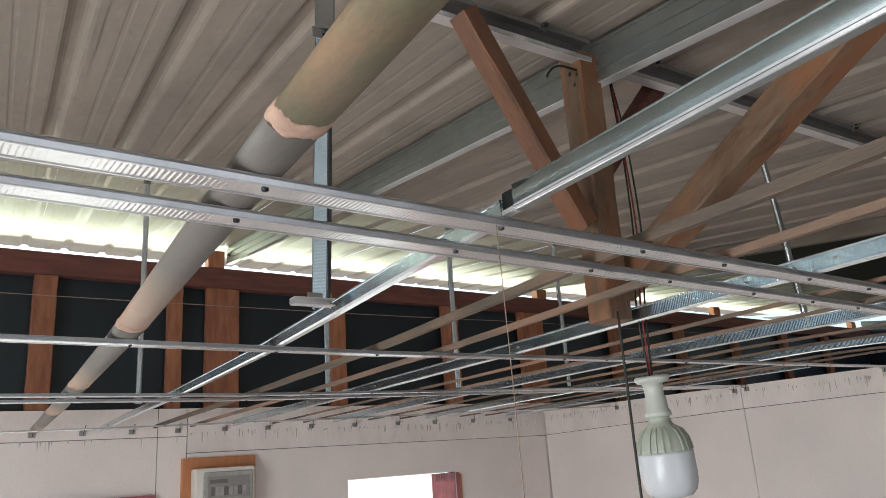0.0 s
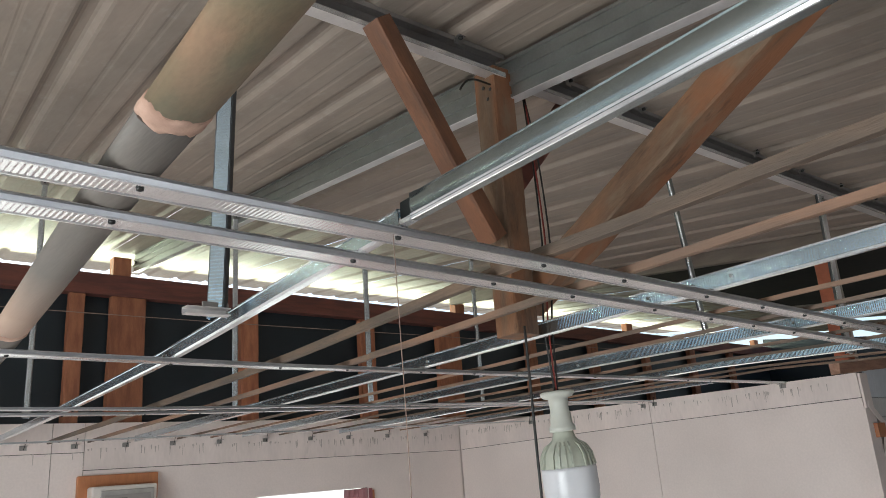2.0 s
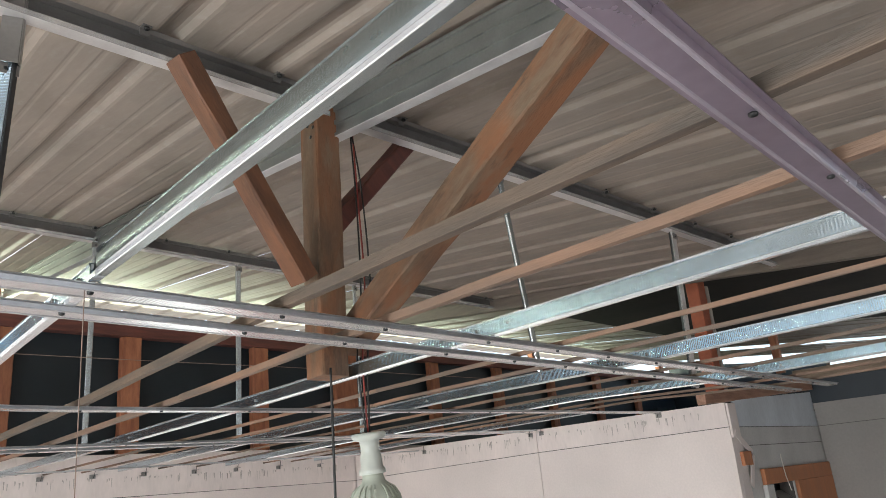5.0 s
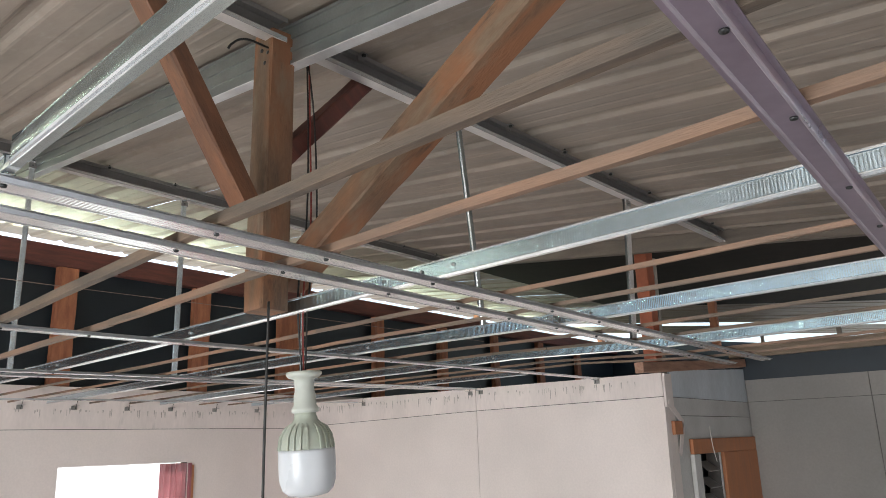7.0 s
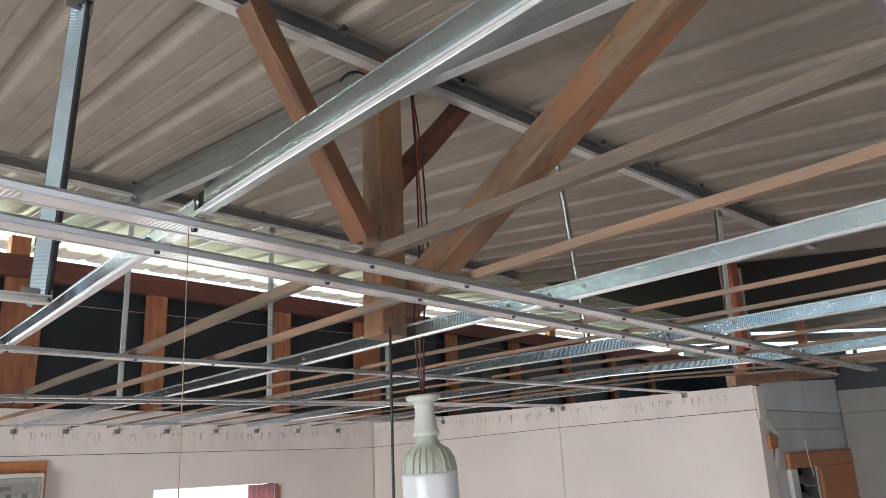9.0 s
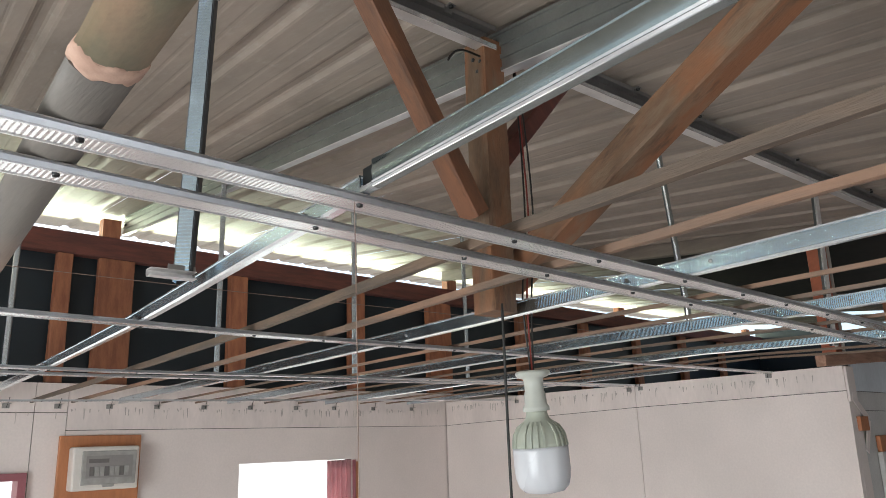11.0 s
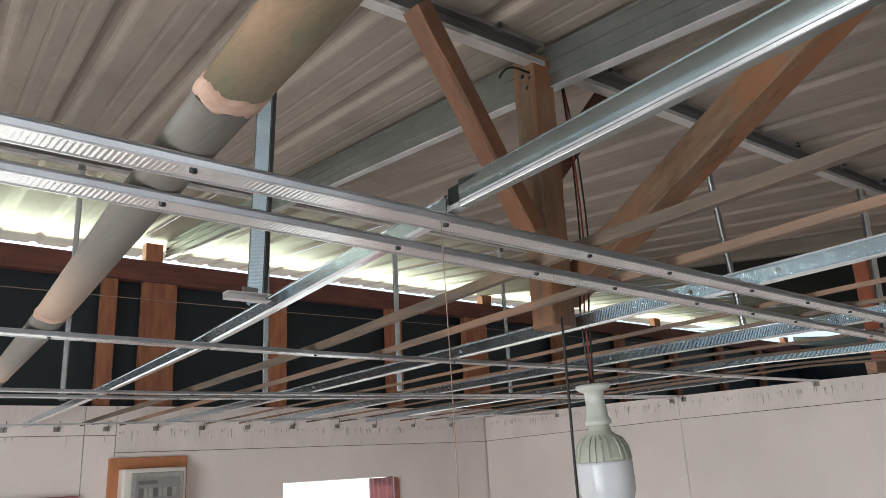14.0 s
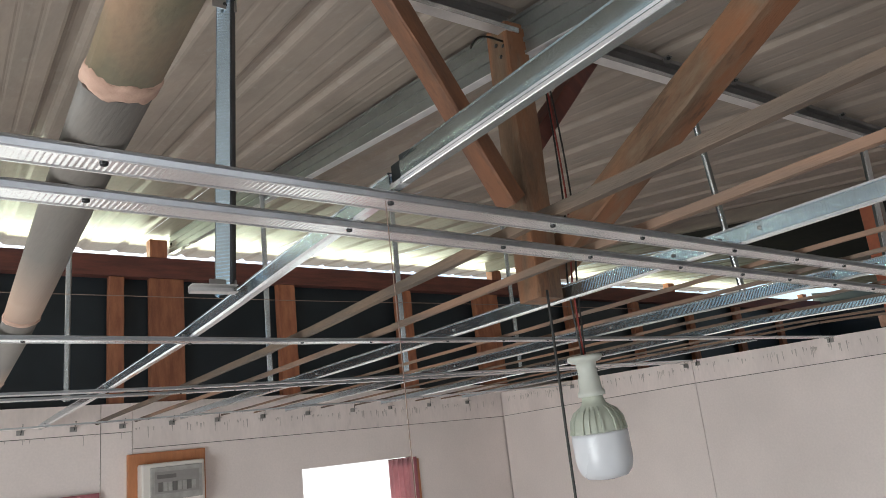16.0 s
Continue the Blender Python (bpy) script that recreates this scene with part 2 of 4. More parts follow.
ORANGE = mat("varnished_orange_wood", (0.52, 0.205, 0.09), 0.5, 0, 0.2, 4, 0.15, 40, (8, 8, 1))
BAMBOO_TAN = mat("tan_bamboo", (0.285, 0.175, 0.108), 0.6, 0, 0.35, 4.0, 0.2, 45, (5, 2.2, 5), (0.16, 0.135, 0.08))


def bamboo_mat(name, near, far):
    """Bamboo that is grey and waxy after each node and browner towards the next; UV y runs from node to node."""
    m = mat(name, near, 0.6, 0, 0.2, 6, 0.2, 45, (9, 0.8, 9))
    n, l = m.node_tree.nodes, m.node_tree.links
    b = n["Principled BSDF"]
    tc, sep, ramp, mix = n.new("ShaderNodeTexCoord"), n.new("ShaderNodeSeparateXYZ"), n.new("ShaderNodeValToRGB"), n.new("ShaderNodeMix")
    l.new(tc.outputs["UV"], sep.inputs[0]), l.new(sep.outputs["Y"], ramp.inputs[0])
    ramp.color_ramp.elements[0].position, ramp.color_ramp.elements[1].position = 0.55, 0.95
    mix.data_type = "RGBA"
    mix.inputs["B"].default_value = (*far, 1)
    l.new(b.inputs["Base Color"].links[0].from_socket, mix.inputs["A"])
    l.new(ramp.outputs[0], mix.inputs["Factor"]), l.new(mix.outputs["Result"], b.inputs["Base Color"])
    return m


BAMBOO = bamboo_mat("grey_bamboo", (0.20, 0.178, 0.158), (0.50, 0.34, 0.25))
NODE = mat("pale_bamboo_node", (0.60, 0.40, 0.31), 0.85, 0, 0.35, 28, 0.8, 70, (1, 1, 1), (0.36, 0.215, 0.16))
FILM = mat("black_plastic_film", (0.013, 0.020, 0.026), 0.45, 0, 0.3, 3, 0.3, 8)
DARK_SHEET = mat("dark_matt_sheet", (0.030, 0.024, 0.020), 0.9, 0, 0.4, 3, 0.2, 20, (1, 1, 1), None, 0.15)
FILM_BLUE = mat("dark_blue_film", (0.02, 0.028, 0.04), 0.5, 0, 0.3, 3, 0.3, 8)
MAROON = mat("maroon_painted_frame", (0.36, 0.12, 0.14), 0.5, 0, 0.2, 5, 0.1)
CURTAIN = mat("dusty_pink_cloth", (0.58, 0.34, 0.36), 0.9, 0, 0.2, 8, 0.2, 200)
PLASTIC = mat("white_plastic", (0.74, 0.69, 0.64), 0.35, 0, 0.05, 6, 0.0)
PLASTIC_GREY = mat("smoked_cover", (0.42, 0.405, 0.385), 0.2, 0, 0.2, 20, 0.0)
BREAKER_DARK = mat("breaker_dark_grey", (0.16, 0.145, 0.14), 0.4, 0, 0.1, 20, 0.0)
BREAKER = mat("breaker_grey", (0.29, 0.27, 0.26), 0.4, 0, 0.1, 20, 0.0)
LAMP_GREEN = mat("pale_green_plastic", (0.41, 0.43, 0.36), 0.4, 0, 0.08, 10, 0.02)
LAMP_HOLDER = mat("ivory_lamp_holder", (0.50, 0.51, 0.46), 0.35, 0, 0.06, 10, 0.0)
DIFFUSER = mat("frosted_white_diffuser", (0.58, 0.585, 0.61), 0.25, 0, 0.03, 5, 0.0)
BLACK = mat("black_rubber", (0.015, 0.014, 0.013), 0.5, 0, 0.2, 40, 0)
REDWIRE = mat("red_wire_sheath", (0.28, 0.035, 0.025), 0.45, 0, 0.2, 40, 0)
STRING = mat("tan_string", (0.30, 0.21, 0.17), 0.9, 0, 0.2, 60, 0)
SCREW = mat("dark_screw_steel", (0.06, 0.06, 0.06), 0.4, 0.8, 0.2, 60, 0)

PLANKWOOD = mat("pinkish_brown_plank", (0.44, 0.25, 0.175), 0.7, 0, 0.3, 6, 0.3, 50, (1.0, 7, 7), (0.28, 0.15, 0.10))
# Near-black in place of the shadow in the torn channel end.
STEEL_SHADOW = mat("shadow_black_steel", (0.022, 0.026, 0.026), 0.75, 0.2, 0.3, 40, 0)
STEEL_WEB_RIB = zinc("ribbed_teal_channel_steel", (0.38, 0.43, 0.43), 0.26, 0.0045, 0.9)

# ---- mesh helpers ----


def bm_box(bm, lo, hi):
    v = [bm.verts.new((x, y, z)) for x in (lo[0], hi[0]) for y in (lo[1], hi[1]) for z in (lo[2], hi[2])]
    for q in ((0, 1, 3, 2), (4, 6, 7, 5), (0, 4, 5, 1), (2, 3, 7, 6), (0, 2, 6, 4), (1, 5, 7, 3)):
        bm.faces.new([v[i] for i in q])
    return bm


def box(lo, hi, bevel=0.0):
    bm = bm_box(bmesh.new(), lo, hi)
    if bevel:
        bmesh.ops.bevel(bm, geom=bm.edges[:], offset=bevel, segments=2, affect="EDGES", profile=0.5)
    return bm


def frame_of(p0, p1, up=(0, 0, 1)):
    """Axes of a member from p0 to p1: its length, its side and its upper side."""
    a = (Vector(p1) - Vector(p0)).normalized()
    s = a.cross(Vector(up)).normalized()
    return a, s, s.cross(a)


def sweep(bm, outline, points, up=(0, 0, 1), caps=True, edges=(), bright=()):
    """Sweeps a closed outline of (side, up) pairs along points; UV x runs in metres along it."""
    uv = bm.loops.layers.uv.verify()
    rings, run, far = [], 0.0, []
    for k, p in enumerate(points):
        a, s, u = frame_of(points[max(0, k - 1)], points[min(len(points) - 1, k + 1)], up)
        if k:
            run += (Vector(p) - Vector(points[k - 1])).length
        far.append(run)
        rings.append([bm.verts.new(Vector(p) + s * q[0] + u * q[1]) for q in outline])
    n = len(outline)
    for k in range(len(rings) - 1):
        for i in range(n):
            j = (i + 1) % n
            f = bm.faces.new((rings[k][i], rings[k][j], rings[k + 1][j], rings[k + 1][i]))
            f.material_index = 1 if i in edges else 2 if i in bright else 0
            for lp, x in zip(f.loops, (far[k], far[k], far[k + 1], far[k + 1])):
                lp[uv].uv = (x, 0.0)
    if caps:
        bm.faces.new(rings[0][::-1]), bm.faces.new(rings[-1])
    return bm


def rect(w, h):
    return [(-w / 2, 0), (w / 2, 0), (w / 2, h), (-w / 2, h)]


def c_shape(w, h, t=0.0016, lip=0.0, flip=1):
    """A C section: web on one side, flanges at the bottom and top, with lips."""
    o = [(0.004, 0), (w, 0), (w, lip + t), (w - t, lip + t), (w - t, t), (t, t), (t, h - t), (w - t, h - t), (w - t, h - t - lip), (w, h - t - lip), (w, h), (0, h), (0, 0.004)]
    o = [((x - w / 2) * flip, y) for x, y in o]
    return o if flip > 0 else o[::-1]


def rolled_c(w, h, t=0.0014, groove=0.0012, bands=((0.18, 0.82),), edge=0.0012):
    """A C section whose web has sunk bands between rolled edges. Returns the outline and the number of each band's edge."""
    web, marks = [(0.0006, h), (0, h - 0.0006)], []
    for a, b in reversed(bands):
        web += [(0, h * b + 0.001), (groove, h * b), (groove, h * a), (0, h * a - 0.001)]
        marks.append(len(web) - 3)
    web += [(0, edge), (edge, 0)]
    inner = [(w, 0), (w, 0.005), (w - t, 0.005), (w - t, t), (t + groove, t), (t + groove, h - t), (w - t, h - t), (w - t, h - 0.005), (w, h - 0.005), (w, h)]
    return [(x - w / 2, y) for x, y in web + inner], marks, (len(web) - 3, len(web) - 2, len(web) - 1)


def hat(w=0.034, h=0.0065, lip=0.005, t=0.0012):
    """A furring channel, its flat face down with rolled edges, its flanges up and outwards."""
    a, b = w / 2, w / 2 + 0.002
    return [(-a + 0.004, 0), (a - 0.004, 0), (a - 0.003, -0.0009), (a - 0.0008, -0.0009), (a, 0.0006), (b, h - t), (b + lip, h - t), (b + lip, h), (b - t, h), (a - t, t), (-a + t, t), (-b + t, h), (-b - lip, h), (-b - lip, h - t), (-b, h - t), (-a, 0.0006), (-a + 0.0008, -0.0009), (-a + 0.003, -0.0009)]


def rod(bm, points, r, n=8):
    return sweep(bm, [(r * math.cos(2 * math.pi * i / n), r * math.sin(2 * math.pi * i / n)) for i in range(n)], points, (0.3, 0.2, 1))


def lathe(profile, n=32):
    """A turned body from (radius, z) pairs."""
    bm = bmesh.new()
    rings = [[bm.verts.new((r * math.cos(2 * math.pi * i / n), r * math.sin(2 * math.pi * i / n), z)) for i in range(n)] for r, z in profile]
    for a, b in zip(rings, rings[1:]):
        for i in range(n):
            bm.faces.new((a[i], a[(i + 1) % n], b[(i + 1) % n], b[i]))
    bm.faces.new(rings[0][::-1]), bm.faces.new(rings[-1])
    for f in bm.faces:
        f.smooth = True
    return bm


def mesh_of(name, bm, material):
    bmesh.ops.recalc_face_normals(bm, faces=bm.faces[:])
    me = bpy.data.meshes.new(name)
    bm.to_mesh(me), bm.free()
    for m in material if isinstance(material, (list, tuple)) else [material]:
        me.materials.append(m)
    return me


def part(name, bm, material, parent, label=""):
    ob = new(name, mesh_of(name, bm, material))
    ob.parent = parent
    return tagged(ob, label)


def thing(name, label, category, group="", at=(0, 0, 0)):
    ob = tagged(new(name), label, category, group)
    ob.location = at
    return ob


def solid(name, bm, material, label, category, group=""):
    return tagged(new(name, mesh_of(name, bm, material)), label, category, group)


def structure(name, bm, material, label, category):
    return tagged(new(name, mesh_of(name, bm, material)), label, category, "", "structure")


SKEW = 0.098  # the roof and the ceiling frame stand a few degrees off the walls


def gz(y, x=0.3):
    """Height of the ceiling frame's underside."""
    rise = 0.019 * max(0.0, x - 0.3) * min(1.0, max(0.0, (y - 0.75) / 0.6)) * float(np.interp(y, (2.5, 3.9), (1.0, 0.4)))
    return float(np.interp(y, (0.7, 1.4, 2.5, 3.9), (2.281, 2.262, 2.262, 2.276))) + rise


def gx(x0, y):
    return x0 + SKEW * y


def roof_z(y, x=1.0):
    """Underside of the roof sheets."""
    return 2.965 + 0.122 * (y - 1.04)


# ---- the room ----
structure("floor", box((-3.6, -3.8, -0.1), (9.4, 4.3, 0.0)), FLOOR, "pale smooth floor under the unfinished ceiling", "floor")
structure("ground", box((-900, -900, -0.3), (900, 900, -0.12)), GROUND, "sunlit pale ground outside the house", "ground")

WALL_TOP = 2.40


def wall_pieces(bm, lo, hi, holes, axis):
    """A wall from lo to hi with rectangular holes (a0, a1, z0, z1) along the axis."""
    cuts = sorted({lo[axis], hi[axis], *(h[0] for h in holes), *(h[1] for h in holes)})
    for a, b in zip(cuts, cuts[1:]):
        spans, z = [], lo[2]
        for h in sorted((h for h in holes if h[0] < (a + b) / 2 < h[1]), key=lambda h: h[2]):
            spans.append((z, h[2]))
            z = h[3]
        spans.append((z, hi[2]))
        for z0, z1 in spans:
            if z1 - z0 > 1e-4:
                l2, h2 = list(lo), list(hi)
                l2[axis], h2[axis], l2[2], h2[2] = a, b, z0, z1
                bm_box(bm, l2, h2)
    return bm


GAP = 0.0036


def boarded(name, axis, face, thick, spans, z_rows, label, holes=(), material=WALL, out=-1):
    """A wall of boards with open joints before a dark core. face: the boards' plane; out: the way they look."""
    ob = tagged(new(name), label, "wall", "", "structure")

    def block(bm, a0, a1, d0, d1, z0, z1, hs=()):
        lo, hi = [0, 0, z0], [0, 0, z1]
        lo[axis], hi[axis] = a0, a1
        lo[1 - axis], hi[1 - axis] = min(d0, d1), max(d0, d1)
        return wall_pieces(bm, lo, hi, hs, axis)

    a0, a1, top = spans[0][0], spans[-1][1], z_rows[-1][1]
    core = block(bmesh.new(), a0 + 0.001, a1 - 0.001, face - out * 0.010, face - out * thick, 0.0, top - 0.002, [(h[0] + 0.0, h[1], h[2], h[3]) for h in holes])
    part("core", core, JOINT, ob)
    for k, (z0, z1, m) in enumerate(z_rows):
        for b0, b1 in spans:
            hs = [(max(h[0], b0 + GAP / 2), min(h[1], b1 - GAP / 2), max(h[2], z0), min(h[3], z1)) for h in holes if h[0] < b1 and h[1] > b0 and h[2] < z1 and h[3] > z0]
            part("board", block(bmesh.new(), b0 + GAP / 2, b1 - GAP / 2, face + out * 0.002 * (k % 2), face - out * 0.0095, z0 + GAP / 2, z1 - GAP / 2, hs), m, ob)
    return ob


WIN = [(-0.25, 0.80, 0.0, 1.93), (1.99, 2.82, 0.5, 1.95)]
boarded("wall_north", 0, 4.22, 0.085, [(1.0, 3.69), (3.69, 5.0), (5.0, 9.3)], [(0, 2.158, WALL), (2.158, WALL_TOP, WALL_UP)], "off-white painted board wall with open joints and a stained top strip", WIN[1:])
boarded("wall_north_west", 0, 4.22, 0.085, [(-3.5, -1.6), (-1.6, -0.38), (-0.38, 0.842), (0.842, 1.0)], [(0, 2.248, WALL), (2.248, WALL_TOP, WALL_UP)], "off-white painted board wall with the maroon doorway", WIN[:1])


def stain_row(name, a0, a1, z, along, face, seed):
    """Dark runs of old mortar under a joint, each a thin tapered smear on the board."""
    rnd = random.Random(seed)
    bm = bmesh.new()
    x = a0
    while x < a1:
        w, h, lean = rnd.uniform(0.0015, 0.005), rnd.choice((0.008, 0.012, 0.018, 0.03, 0.045)) * rnd.uniform(0.6, 1.2), rnd.uniform(-0.002, 0.002)
        top = z + rnd.uniform(-0.006, 0.010)
        pts = [(-w, top + 0.006), (w, top + 0.005), (w * 0.7, top - h * 0.4), (w * 0.3 + lean, top - h), (-w * 0.3 + lean, top - h), (-w * 0.6, top - h * 0.5)]
        bm.faces.new([bm.verts.new((x + p, face, q) if along == 0 else (face, x + p, q)) for p, q in pts])
        x += rnd.choice((0.008, 0.012, 0.02, 0.035, 0.06)) * rnd.uniform(0.6, 1.5)
    ex = bmesh.ops.extrude_face_region(bm, geom=bm.faces[:])
    bmesh.ops.translate(bm, verts=[v for v in ex["geom"] if isinstance(v, bmesh.types.BMVert)], vec=(0, -0.0008, 0) if along == 0 else (-0.0008, 0, 0))
    ob = structure(name, bm, SMEAR, "dark drips of old mortar and damp on the wall", "stain")
    ob["kind"] = "stuff"
    return ob


stain_row("wall_stains", -0.6, 1.0, 2.248, 0, 4.2195, 1)
stain_row("wall_stains", 1.02, 3.62, 2.262, 0, 4.2175, 2)
stain_row("wall_stains", 1.50, 4.15, 2.290, 1, 3.6875, 3)
east = boarded("wall_east", 1, 3.69, 0.095, [(1.35, 2.54), (2.54, 4.21)], [(0, 2.172, WALL), (2.172, 2.335, WALL_UP)], "off-white painted board partition with a vertical joint")
for ob in east.children:  # the horizontal joint rises a little towards the partition's free end
    for v in ob.data.vertices:
        if 2.1 < v.co.z < 2.2:
            v.co.z += float(np.interp(v.co.y, (1.35, 2.1, 2.55, 3.4, 4.2), (0.040, 0.037, 0.027, 0.005, -0.012)))
structure("wall_east_end", box((3.692, 1.338, 0), (3.788, 1.3505, 2.33), 0.002), WALL, "white board closing the partition's end", "wall")
ret = boarded("wall_return", 0, 1.35, 0.085, [(3.79, 5.10)], [(0, 2.117, WALL_SHADE), (2.117, 2.212, WALL_SHADE), (2.212, 2.375, WALL_PALE)], "white board wall, shade greyed into its colour, beside the orange door frame, rain-stained on top", [(4.05, 4.44, 0.0, 1.915)])
for ob in ret.children:  # its top edge climbs towards the side wall
    for v in ob.data.vertices:
        if v.co.z > 2.3:
            v.co.z += 0.060 * (v.co.x - 4.18)
boarded("wall_side", 1, 5.07, 0.095, [(-3.7, -1.2), (-1.2, 0.62), (0.62, 1.345)], [(0, 2.212, WALL_DIM), (2.212, 2.355, WALL_DIM)], "board wall with its shade darkened into the colour")
# Unseen walls with assumed openings, added to let daylight in.
structure("wall_south", wall_pieces(bmesh.new(), (-3.5, -3.7, 0), (5.07, -3.6, 2.25), [(-1.2, 2.4, 0.15, 2.15)], 0), WALL, "unseen off-white board wall added with an assumed wide opening", "wall")
structure("wall_west", wall_pieces(bmesh.new(), (-3.5, -3.6, 0), (-3.4, 4.22, 3.0), [(-0.6, 1.8, 0.5, 2.1), (-1.5, 3.6, 2.30, 3.0)], 1), WALL, "unseen off-white board wall, its wide opening assumed, with an open strip under the eaves", "wall")
# Added walls and black sheet that keep the sky out of the next room.
structure("wall_outer", box((9.3, 1.44, 0), (9.4, 4.31, 2.4)), WALL_DIM, "board wall added to close off the next room", "wall")
bm = bmesh.new()
ring = [[bm.verts.new((x, y, z)) for y, z in ((2.35, 2.40), (4.31, 2.40), (4.31, 3.34), (2.35, 3.06))] for x in (9.33, 9.336)]
bm.faces.new(ring[0]), bm.faces.new(ring[1][::-1])
for i in range(4):
    bm.faces.new((ring[0][i], ring[0][(i + 1) % 4], ring[1][(i + 1) % 4], ring[1][i]))
structure("wall_outer_film", bm, FILM, "black sheet added to block the sky beyond the next room", "film")
structure("wall_back_room", box((5.17, 1.36, 0), (9.3, 1.44, 2.3)), WALL_DIM, "board wall added to close off the next room", "wall")

# ---- roof of ribbed steel sheets ----
roof = tagged(new("roof"), "low-pitched roof of ribbed grey steel sheets seen from below", "roof", "", "structure")


def sheet_mesh(width, y0, y1):
    """One ribbed sheet: trapezoid ribs, and two faint grooves in each pan."""
    pitch, prof = 0.22, []
    for k in range(round(width / pitch)):
        o = k * pitch
        for u in (0.038, 0.088):
            prof += [(o + u + d, 0.0006 * h) for d, h in ((0, 0), (0.005, 1.6), (0.011, 1.6), (0.016, 0))]
        prof += [(o + 0.136, 0), (o + 0.143, 0.0015), (o + 0.154, 0.012), (o + 0.161, 0.0145), (o + 0.178, 0.0145), (o + 0.185, 0.012), (o + 0.197, 0.0015), (o + 0.204, 0)]
    prof = [(0.0, 0.0)] + prof + [(width, 0.0)]
    bm = bmesh.new()
    rows = []
    for y in np.linspace(y0, y1, 13):
        rows.append([bm.verts.new((x + SKEW * y, y, roof_z(y) + z + 0.002 * math.sin(7 * y + 3 * x))) for x, z in prof])
    for a, b in zip(rows, rows[1:]):
        for i in range(len(prof) - 1):
            bm.faces.new((a[i], a[i + 1], b[i + 1], b[i]))
    ex = bmesh.ops.extrude_face_region(bm, geom=bm.faces[:])
    bmesh.ops.translate(bm, verts=[v for v in ex["geom"] if isinstance(v, bmesh.types.BMVert)], vec=(0, 0, 0.0012))
    return mesh_of("roof_sheet", bm, ROOF)


SHEET = sheet_mesh(0.88, -4.2, 4.95)
for k in [*range(-4, 8), 7.62, 8.97]:  # a slit of daylight is left before the outermost sheet
    ob = new("roof_sheet", SHEET)
    ob.parent, ob.location = roof, (k * 0.88 - 0.211, 0, 0.0004 * (k % 2))

# ---- steel rafters and purlins ----


def purlin(y0, skew, x0, x1):
    ob = thing("purlin", "grey galvanised steel C purlin under the roof sheets", "purlin", "roof purlins")
    pts = [(x, y0 - skew * (x - 1.0), roof_z(y0 - skew * (x - 1.0)) - 0.0615) for x in (x0, x1)]
    # Light on the flange and lips is painted with paler steels.
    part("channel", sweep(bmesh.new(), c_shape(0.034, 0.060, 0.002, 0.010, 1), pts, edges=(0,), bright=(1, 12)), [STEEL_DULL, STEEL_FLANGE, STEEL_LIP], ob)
    for x in np.arange(x0 + 0.15, x1, 0.30):
        y = y0 - skew * (x - 1.0)
        tab = part("clip", bm_box(bm_box(bmesh.new(), (x - 0.010, y - 0.0195, roof_z(y) - 0.022), (x + 0.010, y - 0.0175, roof_z(y) - 0.004)), (x - 0.010, y - 0.034, roof_z(y) - 0.0075), (x + 0.010, y - 0.0195, roof_z(y) - 0.0055)), STEEL_DULL, ob, "bent sheet clip")
        bm = lathe([(0.003, -0.010), (0.0055, -0.009), (0.0055, -0.004), (0.003, -0.003), (0.003, 0.006)], 10)
        bmesh.ops.translate(bm, verts=bm.verts[:], vec=(x, y - 0.028, roof_z(y) - 0.004))
        part("bolt", bm, SCREW, tab)
    return ob


purlin(1.02, 0.066, -3.3, 0.895)
purlin(1.02, 0.066, 0.965, 3.42)
purlin(2.70, 0.02, -3.3, 3.6)
purlin(-0.65, 0.066, -3.3, 7.0)
purlin(-2.3, 0.066, -3.3, 7.0)


def rafter(x0):
    ob = thing("rafter", "galvanised steel C rafter on a timber post", "rafter", "rafters")
    pts = [(x0 + 0.094 * y, y, 2.855 + 0.122 * (y - 1.04)) for y in (-3.6, 0.5, 2.0, 4.22)]
    outline, _, foot = rolled_c(0.030, 0.103, 0.002, 0.005, ((0.10, 0.30), (0.42, 0.62), (0.74, 0.92)))
    # The foot is coloured paler than the web, as if lit from below.
    part("channel", sweep(bmesh.new(), outline, pts, bright=foot[1:]), [STEEL, STEEL, STEEL_PALE], ob)
    for y in (1.03, 1.06, 2.68, 4.15):
        bm = lathe([(0.003, -0.008), (0.008, -0.006), (0.009, 0.0)], 10)
        bm.transform(pose(x0 + 0.094 * y - 0.0155, y, 2.905 + 0.122 * (y - 1.04), 0, 90, 0))
        part("bolt", bm, SCREW, ob)
    return ob


rafter(0.825)

# Over the partition a timber rafter, and a dark sheet under the roof beyond it.
pale = thing("timber_rafter", "grey-brown timber rafter above the partition", "rafter")
part("length", sweep(bmesh.new(), rect(0.045, 0.075), [(3.32 + 0.09 * y, y, roof_z(y) - 0.078) for y in (-3.4, 4.2)]), OLDWOOD, pale)
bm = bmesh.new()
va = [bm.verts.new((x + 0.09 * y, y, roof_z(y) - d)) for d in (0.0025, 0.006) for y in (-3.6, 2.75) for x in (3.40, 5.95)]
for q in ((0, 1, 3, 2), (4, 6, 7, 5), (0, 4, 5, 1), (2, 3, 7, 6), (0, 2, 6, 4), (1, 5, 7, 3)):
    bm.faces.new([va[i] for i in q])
structure("roof_underlay", bm, DARK_SHEET, "dark sheet below the roof beyond the partition", "underlay")

# ---- timber post with braces ----


